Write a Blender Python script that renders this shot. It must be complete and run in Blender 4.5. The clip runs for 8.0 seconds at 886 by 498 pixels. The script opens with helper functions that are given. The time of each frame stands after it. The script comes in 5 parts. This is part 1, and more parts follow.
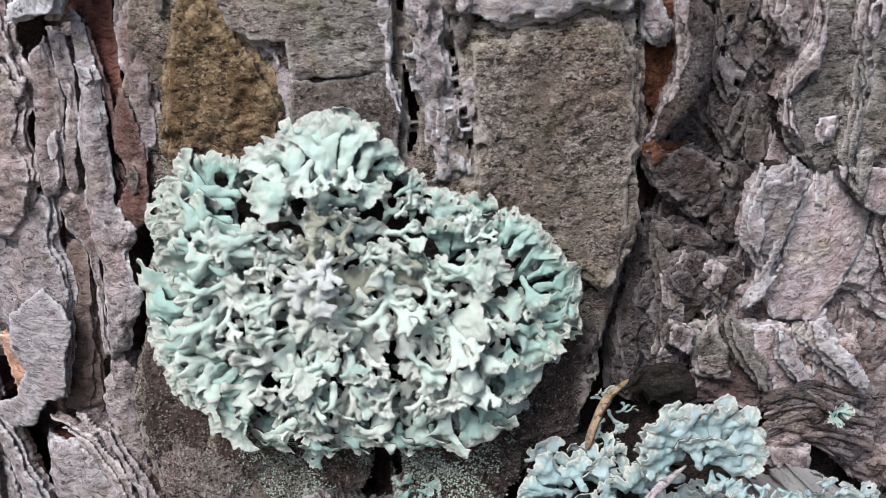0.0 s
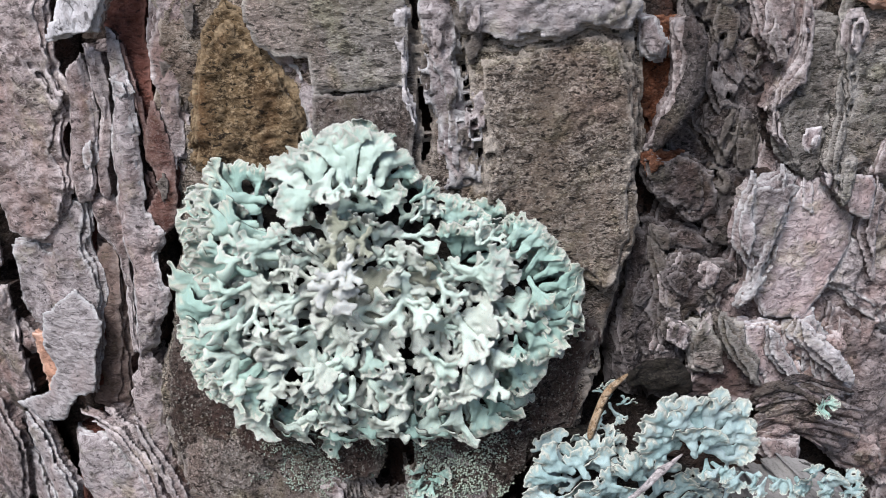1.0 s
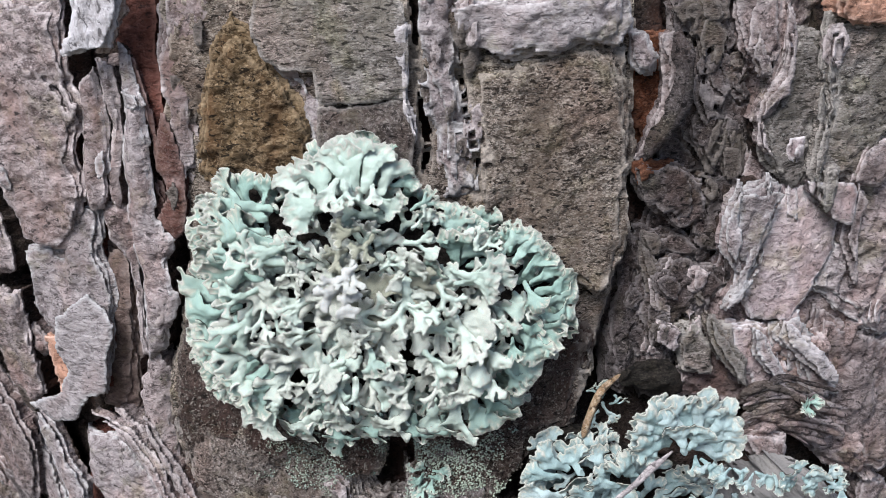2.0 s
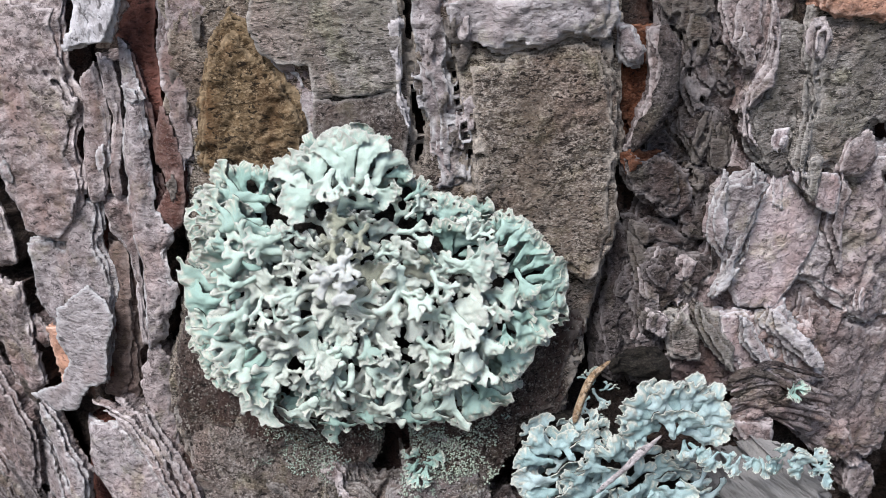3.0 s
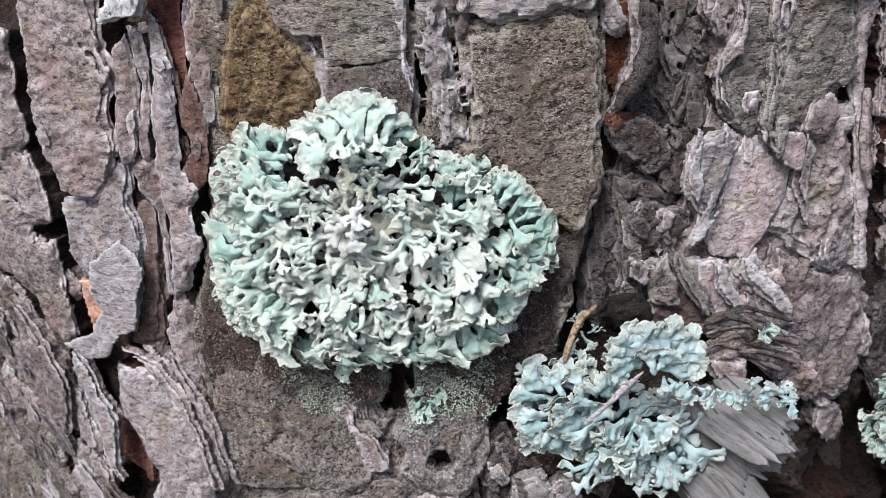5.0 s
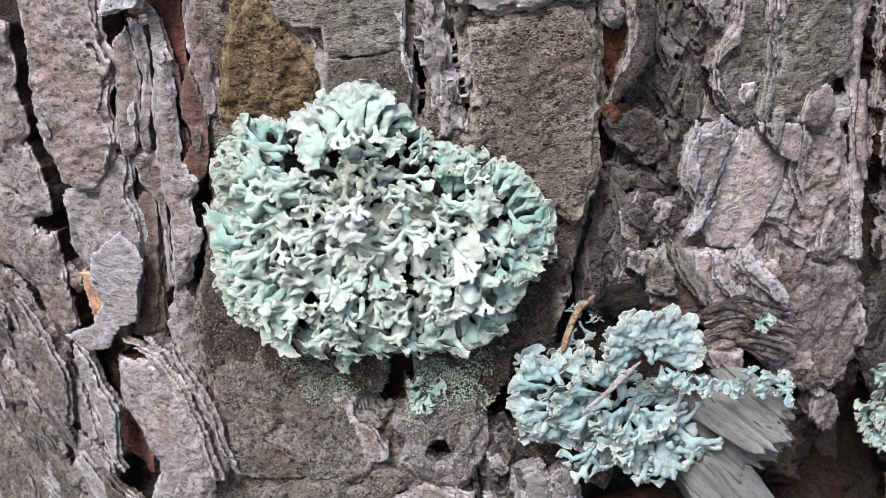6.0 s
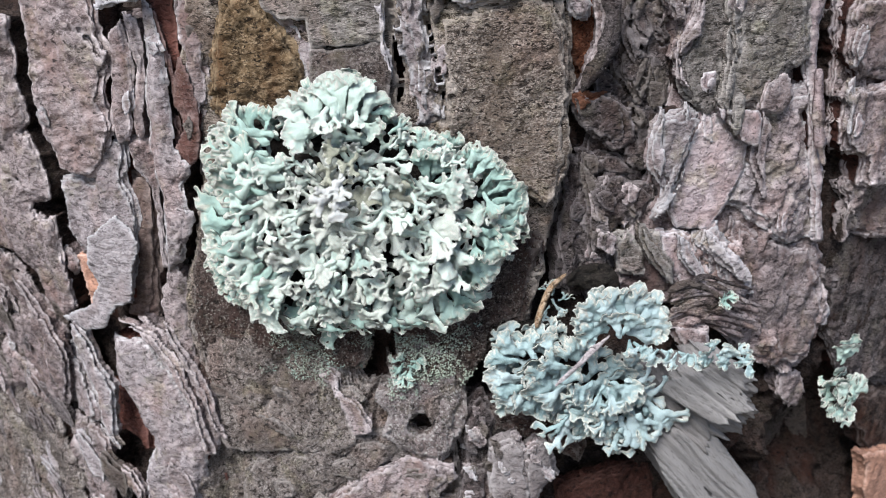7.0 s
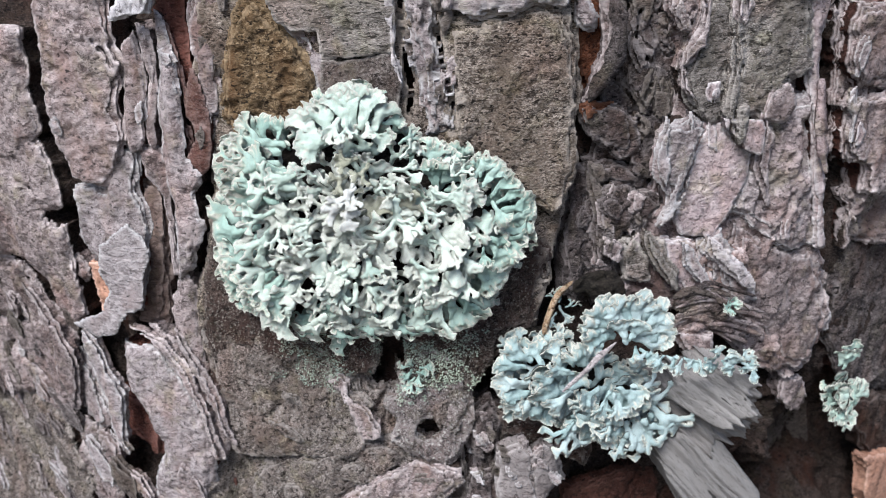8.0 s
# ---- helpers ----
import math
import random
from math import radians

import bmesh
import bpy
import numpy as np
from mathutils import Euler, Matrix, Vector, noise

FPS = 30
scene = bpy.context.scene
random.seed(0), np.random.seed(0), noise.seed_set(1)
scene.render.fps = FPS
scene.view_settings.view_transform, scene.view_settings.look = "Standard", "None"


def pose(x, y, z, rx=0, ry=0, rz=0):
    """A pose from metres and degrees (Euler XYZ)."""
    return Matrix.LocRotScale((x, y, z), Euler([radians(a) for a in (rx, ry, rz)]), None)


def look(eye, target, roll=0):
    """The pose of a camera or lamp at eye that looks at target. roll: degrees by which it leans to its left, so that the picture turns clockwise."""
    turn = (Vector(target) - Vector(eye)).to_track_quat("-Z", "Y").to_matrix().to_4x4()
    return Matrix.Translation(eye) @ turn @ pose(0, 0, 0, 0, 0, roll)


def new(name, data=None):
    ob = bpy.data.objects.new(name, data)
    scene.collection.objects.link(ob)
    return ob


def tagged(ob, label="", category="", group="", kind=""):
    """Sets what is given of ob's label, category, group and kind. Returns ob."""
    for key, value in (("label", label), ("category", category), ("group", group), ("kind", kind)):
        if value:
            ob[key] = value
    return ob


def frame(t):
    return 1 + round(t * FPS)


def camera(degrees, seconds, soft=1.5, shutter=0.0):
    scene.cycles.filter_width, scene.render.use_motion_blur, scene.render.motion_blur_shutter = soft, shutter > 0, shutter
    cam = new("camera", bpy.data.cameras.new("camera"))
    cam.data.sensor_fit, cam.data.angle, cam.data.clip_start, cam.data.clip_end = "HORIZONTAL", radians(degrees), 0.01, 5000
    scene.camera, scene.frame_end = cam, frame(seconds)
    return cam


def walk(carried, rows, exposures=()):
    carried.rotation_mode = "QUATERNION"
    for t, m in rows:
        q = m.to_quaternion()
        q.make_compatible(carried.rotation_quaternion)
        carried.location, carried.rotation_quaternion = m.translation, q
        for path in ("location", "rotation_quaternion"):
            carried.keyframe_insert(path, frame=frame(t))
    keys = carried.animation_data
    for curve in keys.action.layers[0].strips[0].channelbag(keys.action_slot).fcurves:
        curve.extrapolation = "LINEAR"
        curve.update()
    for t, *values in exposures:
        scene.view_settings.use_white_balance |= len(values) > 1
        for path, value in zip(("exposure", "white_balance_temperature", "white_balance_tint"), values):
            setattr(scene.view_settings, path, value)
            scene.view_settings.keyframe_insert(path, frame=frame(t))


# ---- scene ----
EXPO, KELVIN, TINT, SKY, SUN, SUN_EL, SUN_AZ, FLOOR_H = 0.71, 6200, 11.5, 0.08, 3.2, 52, 208, -9.5

# ---------------------------------------------------------------- camera
cam = camera(47.8, 8.0, soft=0.45)
cam.data.dof.use_dof, cam.data.dof.focus_distance, cam.data.dof.aperture_fstop = True, 0.208, 38
METRES, EYE, TILT, LEAN, TURN = 0.073, 1.2, -22.0, 1.0, 0.0
ROWS = [
    (0.0, 0.0, 0.0, 0.0, -0.0, 0.0, -0.0),
    (0.5, -0.0337, -0.046, -0.0092, -0.07, 0.09, 0.05),
    (1.0, -0.0385, -0.1644, -0.0051, -0.2, 0.25, 0.08),
    (2.5, -0.0507, -0.2949, -0.0008, -0.54, 0.38, 0.31),
    (3.0, -0.0407, -0.3338, -0.0309, -0.65, 0.49, 0.41),
    (3.5, -0.0336, -0.3915, -0.0335, -0.79, 0.51, 0.47),
    (4.0, -0.0552, -0.4674, -0.0917, -0.74, -0.31, 0.7),
    (4.5, -0.0585, -0.5884, -0.1061, -0.82, -0.46, 0.75),
    (6.0, -0.0683, -0.6327, -0.1364, -1.05, -0.72, 0.87),
    (6.5, -0.0284, -0.7554, -0.189, -1.17, -0.64, 0.94),
    (7.0, -0.0176, -0.8086, -0.2041, -1.3, -0.62, 1.01),
    (7.5, -0.0705, -0.8618, -0.1955, -1.41, -0.52, 1.07),
    (8.0, -0.0643, -0.8516, -0.1816, -1.59, -0.54, 1.09),
]
walk(cam, [(t, pose(0, 0, EYE, TILT, LEAN, TURN) @ pose(METRES * x, METRES * y, METRES * z, 90 + pitch, roll, yaw)) for t, x, y, z, yaw, pitch, roll in ROWS],
     exposures=[(0.0, EXPO - 0.11, KELVIN, TINT), (3.0, EXPO - 0.08, KELVIN, TINT), (6.0, EXPO, KELVIN, TINT), (8.0, EXPO, KELVIN, TINT)])

# ---------------------------------------------------------------- light
sky_world = bpy.data.worlds.new("overcast_sky")
scene.world = sky_world
sky_world.use_nodes = True
wn = sky_world.node_tree
sky = wn.nodes.new("ShaderNodeTexSky")
sky.sky_type, sky.sun_disc = "NISHITA", False
sky.sun_elevation, sky.sun_rotation = radians(SUN_EL), radians(SUN_AZ)
sky.air_density, sky.dust_density, sky.ozone_density = 1.0, 2.0, 1.0
wn.links.new(sky.outputs[0], wn.nodes["Background"].inputs[0])
wn.nodes["Background"].inputs[1].default_value = SKY
sun_data = bpy.data.lights.new("sun", "SUN")
sun_data.energy, sun_data.angle, sun_data.color = SUN, radians(25), (1.0, 0.98, 0.95)
sun = new("sun", sun_data)
_e, _a = radians(SUN_EL), radians(SUN_AZ)
sun.matrix_world = look((0, 0, 3), (-math.sin(_a) * math.cos(_e), -math.cos(_a) * math.cos(_e), 3 - math.sin(_e)))

# ---------------------------------------------------------------- geometry helpers
# The trunk's chart: u runs round the trunk and v up it, h stands out from it, all in millimetres.
RADIUS, AXIS_X, AXIS_Y, CENTRE_Z = 240.0, 0.0041, 0.4053, 1.124


def flank(u, v):
    """How far the lower flank of the trunk lies behind the round."""
    s, t = np.clip((-u - 75) / 70, 0, 1), np.clip((-v + 5) / 70, 0, 1)
    return 13.0 * s * s * (3 - 2 * s) * t * t * (3 - 2 * t)


def spot(u, v, h):
    drop = flank(u, v)
    u, v = u - 1.2 * drop, v - 0.6 * drop
    a = u / RADIUS
    r = (RADIUS + h - drop) / 1000
    return np.stack([AXIS_X + r * np.sin(a), AXIS_Y - r * np.cos(a), CENTRE_Z + v / 1000 + 0 * a], -1)


def basis(u, v, h):
    """The chart's own frame at a place: along u, up the trunk, out of the trunk."""
    a = u / RADIUS
    m = Matrix(((math.cos(a), 0, math.sin(a)), (math.sin(a), 0, -math.cos(a)), (0, 1, 0))).to_4x4()
    return Matrix.Translation(spot(np.array(float(u)), float(v), h)) @ m


def lattice(ix, iy, seed):
    n = (ix.astype(np.int64) * 374761393 + iy.astype(np.int64) * 668265263 + seed * 974634777) & 0xFFFFFFFF
    n = ((n ^ (n >> 13)) * 1274126177) & 0xFFFFFFFF
    n = ((n ^ (n >> 16)) * 2246822519) & 0xFFFFFFFF
    return ((n ^ (n >> 15)) & 0xFFFFFF) / float(0xFFFFFF) * 2 - 1


def grain(x, y, seed=0):
    x, y = np.asarray(x, float), np.asarray(y, float)
    ix, iy = np.floor(x), np.floor(y)
    fx, fy = x - ix, y - iy
    fx, fy = fx * fx * fx * (fx * (fx * 6 - 15) + 10), fy * fy * fy * (fy * (fy * 6 - 15) + 10)
    a, b = lattice(ix, iy, seed), lattice(ix + 1, iy, seed)
    c, d = lattice(ix, iy + 1, seed), lattice(ix + 1, iy + 1, seed)
    return (a + (b - a) * fx) * (1 - fy) + (c + (d - c) * fx) * fy


def fbm(x, y, seed=0, octaves=4, gain=0.5):
    total, amp = 0, 1.0
    for k in range(octaves):
        total = total + amp * grain(x * 2 ** k + 17.3 * k, y * 2 ** k - 9.1 * k, seed + 31 * k)
        amp *= gain
    return total


def smooth(x, lo, hi):
    t = np.clip((x - lo) / (hi - lo), 0, 1)
    return t * t * (3 - 2 * t)


def steps(x, sharp=0.75):
    """Terraces of height 1."""
    f = np.floor(x)
    return f + smooth(x - f, sharp, 1.0)


def inside(px, py, outline):
    """Distance to a closed outline, positive within it."""
    pts = np.array(outline, float)
    nxt = np.roll(pts, -1, 0)
    best = np.full(px.shape, 1e9)
    odd = np.zeros(px.shape, bool)
    for (ax, ay), (bx, by) in zip(pts, nxt):
        ex, ey = bx - ax, by - ay
        t = np.clip(((px - ax) * ex + (py - ay) * ey) / (ex * ex + ey * ey + 1e-12), 0, 1)
        best = np.minimum(best, (px - ax - t * ex) ** 2 + (py - ay - t * ey) ** 2)
        if ay != by:
            odd ^= ((ay > py) != (by > py)) & (px < ex * (py - ay) / (by - ay) + ax)
    return np.sqrt(best) * np.where(odd, 1, -1)


def rounded(outline, rounds=1):
    pts = np.array(outline, float)
    for _ in range(rounds):
        nxt = np.roll(pts, -1, 0)
        pts = np.stack([pts * 0.8 + nxt * 0.2, pts * 0.2 + nxt * 0.8], 1).reshape(-1, 2)
    return pts


def cut_grid(field, x0, x1, y0, y1, res):
    """A grid cut along the zero line of a distance field: points, depths, outward directions, quads and rim edges."""
    nx, ny = int((x1 - x0) / res) + 2, int((y1 - y0) / res) + 2
    gx, gy = np.meshgrid(x0 + res * np.arange(nx), y0 + res * np.arange(ny))
    d = field(gx, gy)
    dy, dx = np.gradient(d, res)
    n = np.sqrt(dx * dx + dy * dy) + 1e-9
    ux, uy = dx / n, dy / n
    keep = d > -0.75 * res
    cells = keep[:-1, :-1] & keep[1:, :-1] & keep[:-1, 1:] & keep[1:, 1:]
    used = np.zeros(keep.shape, bool)
    for a in (slice(None, -1), slice(1, None)):
        for b in (slice(None, -1), slice(1, None)):
            used[a, b] |= cells
    index = np.full(keep.shape, -1)
    index[used] = np.arange(used.sum())
    move = np.where(d < 0, -d, 0)
    p = np.stack([(gx + ux * move)[used], (gy + uy * move)[used]], -1)
    quads = np.stack([index[:-1, :-1][cells], index[:-1, 1:][cells], index[1:, 1:][cells], index[1:, :-1][cells]], -1)
    edges = np.concatenate([quads[:, [k, (k + 1) % 4]] for k in range(4)])
    count = len(p)
    key, back = edges[:, 0] * count + edges[:, 1], edges[:, 1] * count + edges[:, 0]
    rim = edges[~np.isin(key, back)]
    return p, np.maximum(d[used], 0), -np.stack([ux[used], uy[used]], -1), quads, rim


def mesh_of(name, verts, quads, slots=None, materials=(), shade=True, values=None):
    me = bpy.data.meshes.new(name)
    me.vertices.add(len(verts))
    me.vertices.foreach_set("co", np.ascontiguousarray(verts, np.float32).ravel())
    me.loops.add(quads.size)
    me.loops.foreach_set("vertex_index", np.ascontiguousarray(quads, np.int32).ravel())
    me.polygons.add(len(quads))
    me.polygons.foreach_set("loop_start", np.arange(0, quads.size, quads.shape[1], dtype=np.int32))
    me.polygons.foreach_set("use_smooth", np.full(len(quads), shade))
    for m in materials:
        me.materials.append(m)
    if slots is not None:
        me.polygons.foreach_set("material_index", np.ascontiguousarray(slots, np.int32))
    for key, val in (values or {}).items():
        me.attributes.new(key, "FLOAT", "POINT").data.foreach_set("value", np.ascontiguousarray(val, np.float32))
    me.update(calc_edges=True)
    me.validate()
    return me


def wrapped(name, p, quads, rim, top, rings, materials, values=None):
    """A solid over a cut grid: the face at the heights top, then rim rings (points and heights, aligned with the grid), and the back."""
    n = len(p)
    on_rim = np.unique(rim)
    local = np.full(n, -1)
    local[on_rim] = np.arange(len(on_rim))
    uvh = [np.column_stack([p, top])]
    faces, slots = [quads], [np.zeros(len(quads), int)]
    prev, base = rim, n
    for k, (q, hh) in enumerate(rings):
        uvh.append(np.column_stack([q[on_rim], hh[on_rim]]))
        here = base + local[rim]
        faces.append(np.column_stack([prev[:, 1], prev[:, 0], here[:, 0], here[:, 1]]))
        slots.append(np.full(len(rim), 1))
        prev, base = here, base + len(on_rim)
    q, hh = rings[-1]
    back = np.column_stack([q, hh])
    uvh.append(back)
    faces.append(np.column_stack([prev[:, 1], prev[:, 0], base + rim[:, 0], base + rim[:, 1]]))
    slots.append(np.full(len(rim), 1))
    faces.append(base + quads[:, ::-1])
    slots.append(np.full(len(quads), 1))
    return np.concatenate(uvh), np.concatenate(faces), np.concatenate(slots), on_rim


# ---------------------------------------------------------------- materials
def ramp_between(nodes, links, fac, a, b, lo=0.0, hi=1.0):
    m = nodes.new("ShaderNodeMapRange")
    m.inputs[1].default_value, m.inputs[2].default_value = lo, hi
    links.new(fac, m.inputs[0])
    x = nodes.new("ShaderNodeMix")
    x.data_type = "RGBA"
    links.new(m.outputs[0], x.inputs[0])
    for socket, col in ((x.inputs[6], a), (x.inputs[7], b)):
        if isinstance(col, tuple):
            socket.default_value = (*col, 1)
        else:
            links.new(col, socket)
    return x.outputs[2]


def noise_of(nodes, links, coords, scale, detail=4.0, stretch=(1, 1, 1), rough=0.6, twist=0.0):
    mp = nodes.new("ShaderNodeMapping")
    mp.inputs["Scale"].default_value = stretch
    links.new(coords, mp.inputs[0])
    t = nodes.new("ShaderNodeTexNoise")
    t.inputs["Scale"].default_value, t.inputs["Detail"].default_value = scale, detail
    t.inputs["Roughness"].default_value, t.inputs["Distortion"].default_value = rough, twist
    links.new(mp.outputs[0], t.inputs["Vector"])
    return t.outputs["Fac"]


def start_material(name):
    m = bpy.data.materials.new(name)
    m.use_nodes = True
    nt = m.node_tree
    return m, nt.nodes, nt.links, nt.nodes["Principled BSDF"], nt.nodes.new("ShaderNodeTexCoord").outputs["Object"]


def add_bump(nodes, links, shader, heights):
    last = None
    for fac, strength, dist in heights:
        b = nodes.new("ShaderNodeBump")
        b.inputs["Strength"].default_value, b.inputs["Distance"].default_value = strength, dist
        links.new(fac, b.inputs["Height"])
        if last:
            links.new(last, b.inputs["Normal"])
        last = b.outputs[0]
    links.new(last, shader.inputs["Normal"])


def tinted(nodes, links, col, fac, tint, lo, hi):
    m = nodes.new("ShaderNodeMapRange")
    m.inputs[1].default_value, m.inputs[2].default_value = lo, hi
    links.new(fac, m.inputs[0])
    x = nodes.new("ShaderNodeMix")
    x.data_type, x.blend_type = "RGBA", "MULTIPLY"
    links.new(m.outputs[0], x.inputs[0])
    links.new(col, x.inputs[6])
    x.inputs[7].default_value = (*tint, 1)
    return x.outputs[2]


def bark_material(name, dark, mid, pale, stain, stain_amount=0.5, stretch=(0.8, 0.8, 1.4), rough=0.85, speck=0.0, speck_colour=(0.45, 0.47, 0.42), relief=1.0, mottle=1.0, gritty=1.0):
    """Weathered bark: wrinkles, shade-darkened pits and hair cracks, stains of several hues, edges paled by weather and
    painted highlights.
    """
    m, nodes, links, shader, co = start_material(name)
    big = noise_of(nodes, links, co, 90, 3, (1, 1, 0.5))
    broad = noise_of(nodes, links, co, 38, 2, (1, 1, 0.6))
    hue = noise_of(nodes, links, co, 65, 4, (1.2, 1.2, 0.7), 0.6, 0.6)
    moss = noise_of(nodes, links, co, 120, 5, (1, 1, 1), 0.7, 0.3)
    middle = noise_of(nodes, links, co, 380, 5, stretch, 0.68, 0.9)
    fine = noise_of(nodes, links, co, 1900, 4, stretch, 0.75, 0.7)
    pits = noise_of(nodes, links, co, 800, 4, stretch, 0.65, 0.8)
    lumps = noise_of(nodes, links, co, 210, 3, (1, 1, 0.7), 0.55, 0.6)
    col = ramp_between(nodes, links, middle, dark, mid, 0.42, 0.545)
    col = ramp_between(nodes, links, fine, col, pale, 0.49, 0.49 + 0.15 / gritty)
    col = ramp_between(nodes, links, big, col, stain, 0.62 - 0.25 * stain_amount, 0.85 - 0.2 * stain_amount)
    # shade painted into the pits: colour darkens where their bump sinks
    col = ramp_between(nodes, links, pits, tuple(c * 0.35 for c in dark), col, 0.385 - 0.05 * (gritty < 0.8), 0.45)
    if mottle:
        col = tinted(nodes, links, col, hue, (1.04, 0.93, 0.89), 0.5, 0.68)
        col = tinted(nodes, links, col, moss, (0.92, 0.94, 0.8), 0.52, 0.66)
        col = tinted(nodes, links, col, broad, (0.82, 0.8, 0.8), 0.5, 0.66)
    # pale rims: weathering plus bright edge highlights painted into the colour
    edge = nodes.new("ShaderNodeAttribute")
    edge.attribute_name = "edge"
    wear_highlight = nodes.new("ShaderNodeMath")
    wear_highlight.operation = "MULTIPLY"
    links.new(edge.outputs["Fac"], wear_highlight.inputs[0])
    links.new(middle, wear_highlight.inputs[1])
    col = ramp_between(nodes, links, wear_highlight.outputs[0], col, tuple(min(0.8, c * 1.1) for c in pale), 0.12, 0.55)
    if speck:
        dots = noise_of(nodes, links, co, 1500, 1, (1, 1, 1), 0.5)
        col = ramp_between(nodes, links, dots, col, speck_colour, 0.72 - speck, 0.8 - speck)
    info = nodes.new("ShaderNodeObjectInfo")
    hsv = nodes.new("ShaderNodeHueSaturation")
    vary = nodes.new("ShaderNodeMapRange")
    vary.inputs[3].default_value, vary.inputs[4].default_value = 0.88, 1.2
    links.new(info.outputs["Random"], vary.inputs[0])
    links.new(vary.outputs[0], hsv.inputs["Value"])
    links.new(col, hsv.inputs["Color"])
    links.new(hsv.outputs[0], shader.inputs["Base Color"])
    shader.inputs["Roughness"].default_value = rough
    shader.inputs["Specular IOR Level"].default_value = 0.3
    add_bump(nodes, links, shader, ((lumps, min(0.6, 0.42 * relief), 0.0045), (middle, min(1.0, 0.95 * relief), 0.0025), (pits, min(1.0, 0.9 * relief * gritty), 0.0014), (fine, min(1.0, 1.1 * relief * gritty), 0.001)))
    return m


def lichen_material(name, flesh, pale, rim, shade_spread=0.16, wet=0.36, specks=0.0, bluish=0.5):
    """Lichen flesh: mottled in two scales, cream rims with powdery crumbs, and a few dark pits."""
    m, nodes, links, shader, co = start_material(name)
    info = nodes.new("ShaderNodeObjectInfo")
    patch = noise_of(nodes, links, co, 75, 2)
    big = noise_of(nodes, links, co, 220, 4, (1, 1, 1), 0.6, 0.4)
    fine = noise_of(nodes, links, co, 1400, 3)
    crumb = noise_of(nodes, links, co, 2300, 2, (1, 1, 1), 0.5, 0.6)
    pit = noise_of(nodes, links, co, 760, 2, (1, 1, 1), 0.5, 0.3)
    col = ramp_between(nodes, links, info.outputs["Random"], flesh, pale, 0.1, 1.0)
    col = ramp_between(nodes, links, big, col, pale, 0.42, 0.72)
    col = tinted(nodes, links, col, patch, (0.86, 0.97, 1.06), 0.56 - 0.1 * bluish, 0.66)
    edge = nodes.new("ShaderNodeAttribute")
    edge.attribute_name = "edge"
    col = ramp_between(nodes, links, edge.outputs["Fac"], col, rim, 0.12, 0.7)
    powder = nodes.new("ShaderNodeMath")
    powder.operation = "MULTIPLY"
    links.new(edge.outputs["Fac"], powder.inputs[0])
    links.new(crumb, powder.inputs[1])
    col = ramp_between(nodes, links, powder.outputs[0], col, (0.86, 0.88, 0.8), 0.27, 0.42)
    if specks:
        col = ramp_between(nodes, links, pit, col, (0.07, 0.075, 0.06), 0.75 - specks, 0.77 - specks)
    hsv = nodes.new("ShaderNodeHueSaturation")
    vary = nodes.new("ShaderNodeMapRange")
    vary.inputs[1].default_value, vary.inputs[2].default_value = 0.3, 0.7
    vary.inputs[3].default_value, vary.inputs[4].default_value = 1 - shade_spread, 1 + shade_spread
    links.new(fine, vary.inputs[0])
    links.new(vary.outputs[0], hsv.inputs["Value"])
    links.new(col, hsv.inputs["Color"])
    links.new(hsv.outputs[0], shader.inputs["Base Color"])
    shader.inputs["Roughness"].default_value = wet
    shader.inputs["Specular IOR Level"].default_value = 0.4
    add_bump(nodes, links, shader, ((big, 0.35, 0.002), (fine, 0.55, 0.00035), (powder.outputs[0], 0.6, 0.0006)))
    return m


GREY = bark_material("grey_bark", (0.17, 0.132, 0.128), (0.435, 0.36, 0.352), (0.72, 0.64, 0.635), (0.33, 0.225, 0.2), 0.5, (0.8, 0.8, 1.3), gritty=0.6)
PALE = bark_material("pale_bark", (0.26, 0.217, 0.218), (0.51, 0.445, 0.447), (0.76, 0.705, 0.71), (0.39, 0.293, 0.275), 0.4, (0.8, 0.8, 1.3), gritty=0.5)
BROWN = bark_material("brown_bark", (0.11, 0.088, 0.076), (0.22, 0.182, 0.16), (0.38, 0.335, 0.305), (0.17, 0.132, 0.112), 0.5, (0.7, 0.7, 2.2))
SLAB = bark_material("slab_bark", (0.082, 0.061, 0.048), (0.275, 0.22, 0.178), (0.63, 0.55, 0.48), (0.21, 0.158, 0.118), 0.5, (0.75, 0.75, 1.6), relief=1.7, gritty=2.3)
OLIVE = bark_material("algae_bark", (0.085, 0.052, 0.024), (0.25, 0.165, 0.085), (0.5, 0.37, 0.23), (0.22, 0.115, 0.05), 0.5, (0.7, 0.7, 1.3), relief=1.5, mottle=0, gritty=1.4)
GRAIN = bark_material("granular_bark", (0.05, 0.034, 0.028), (0.125, 0.086, 0.073), (0.32, 0.27, 0.242), (0.1, 0.055, 0.045), 0.8, (1, 1, 1), 0.75, 0.1, (0.42, 0.39, 0.34), relief=1.5)
RED = bark_material("inner_red_bark", (0.08, 0.024, 0.017), (0.19, 0.066, 0.048), (0.34, 0.17, 0.14), (0.22, 0.07, 0.042), 0.6)
MAUVE = bark_material("mauve_bark", (0.36, 0.285, 0.287), (0.57, 0.475, 0.48), (0.76, 0.685, 0.69), (0.48, 0.35, 0.335), 0.5, (0.9, 0.9, 1.3), gritty=0.45, relief=0.8)
# reddish inner bark, its colour darkened further by the shade of the gaps
DEEP = bark_material("shaded_fissure_bark", (0.025, 0.016, 0.013), (0.075, 0.05, 0.04), (0.2, 0.16, 0.145), (0.09, 0.035, 0.022), 0.5)
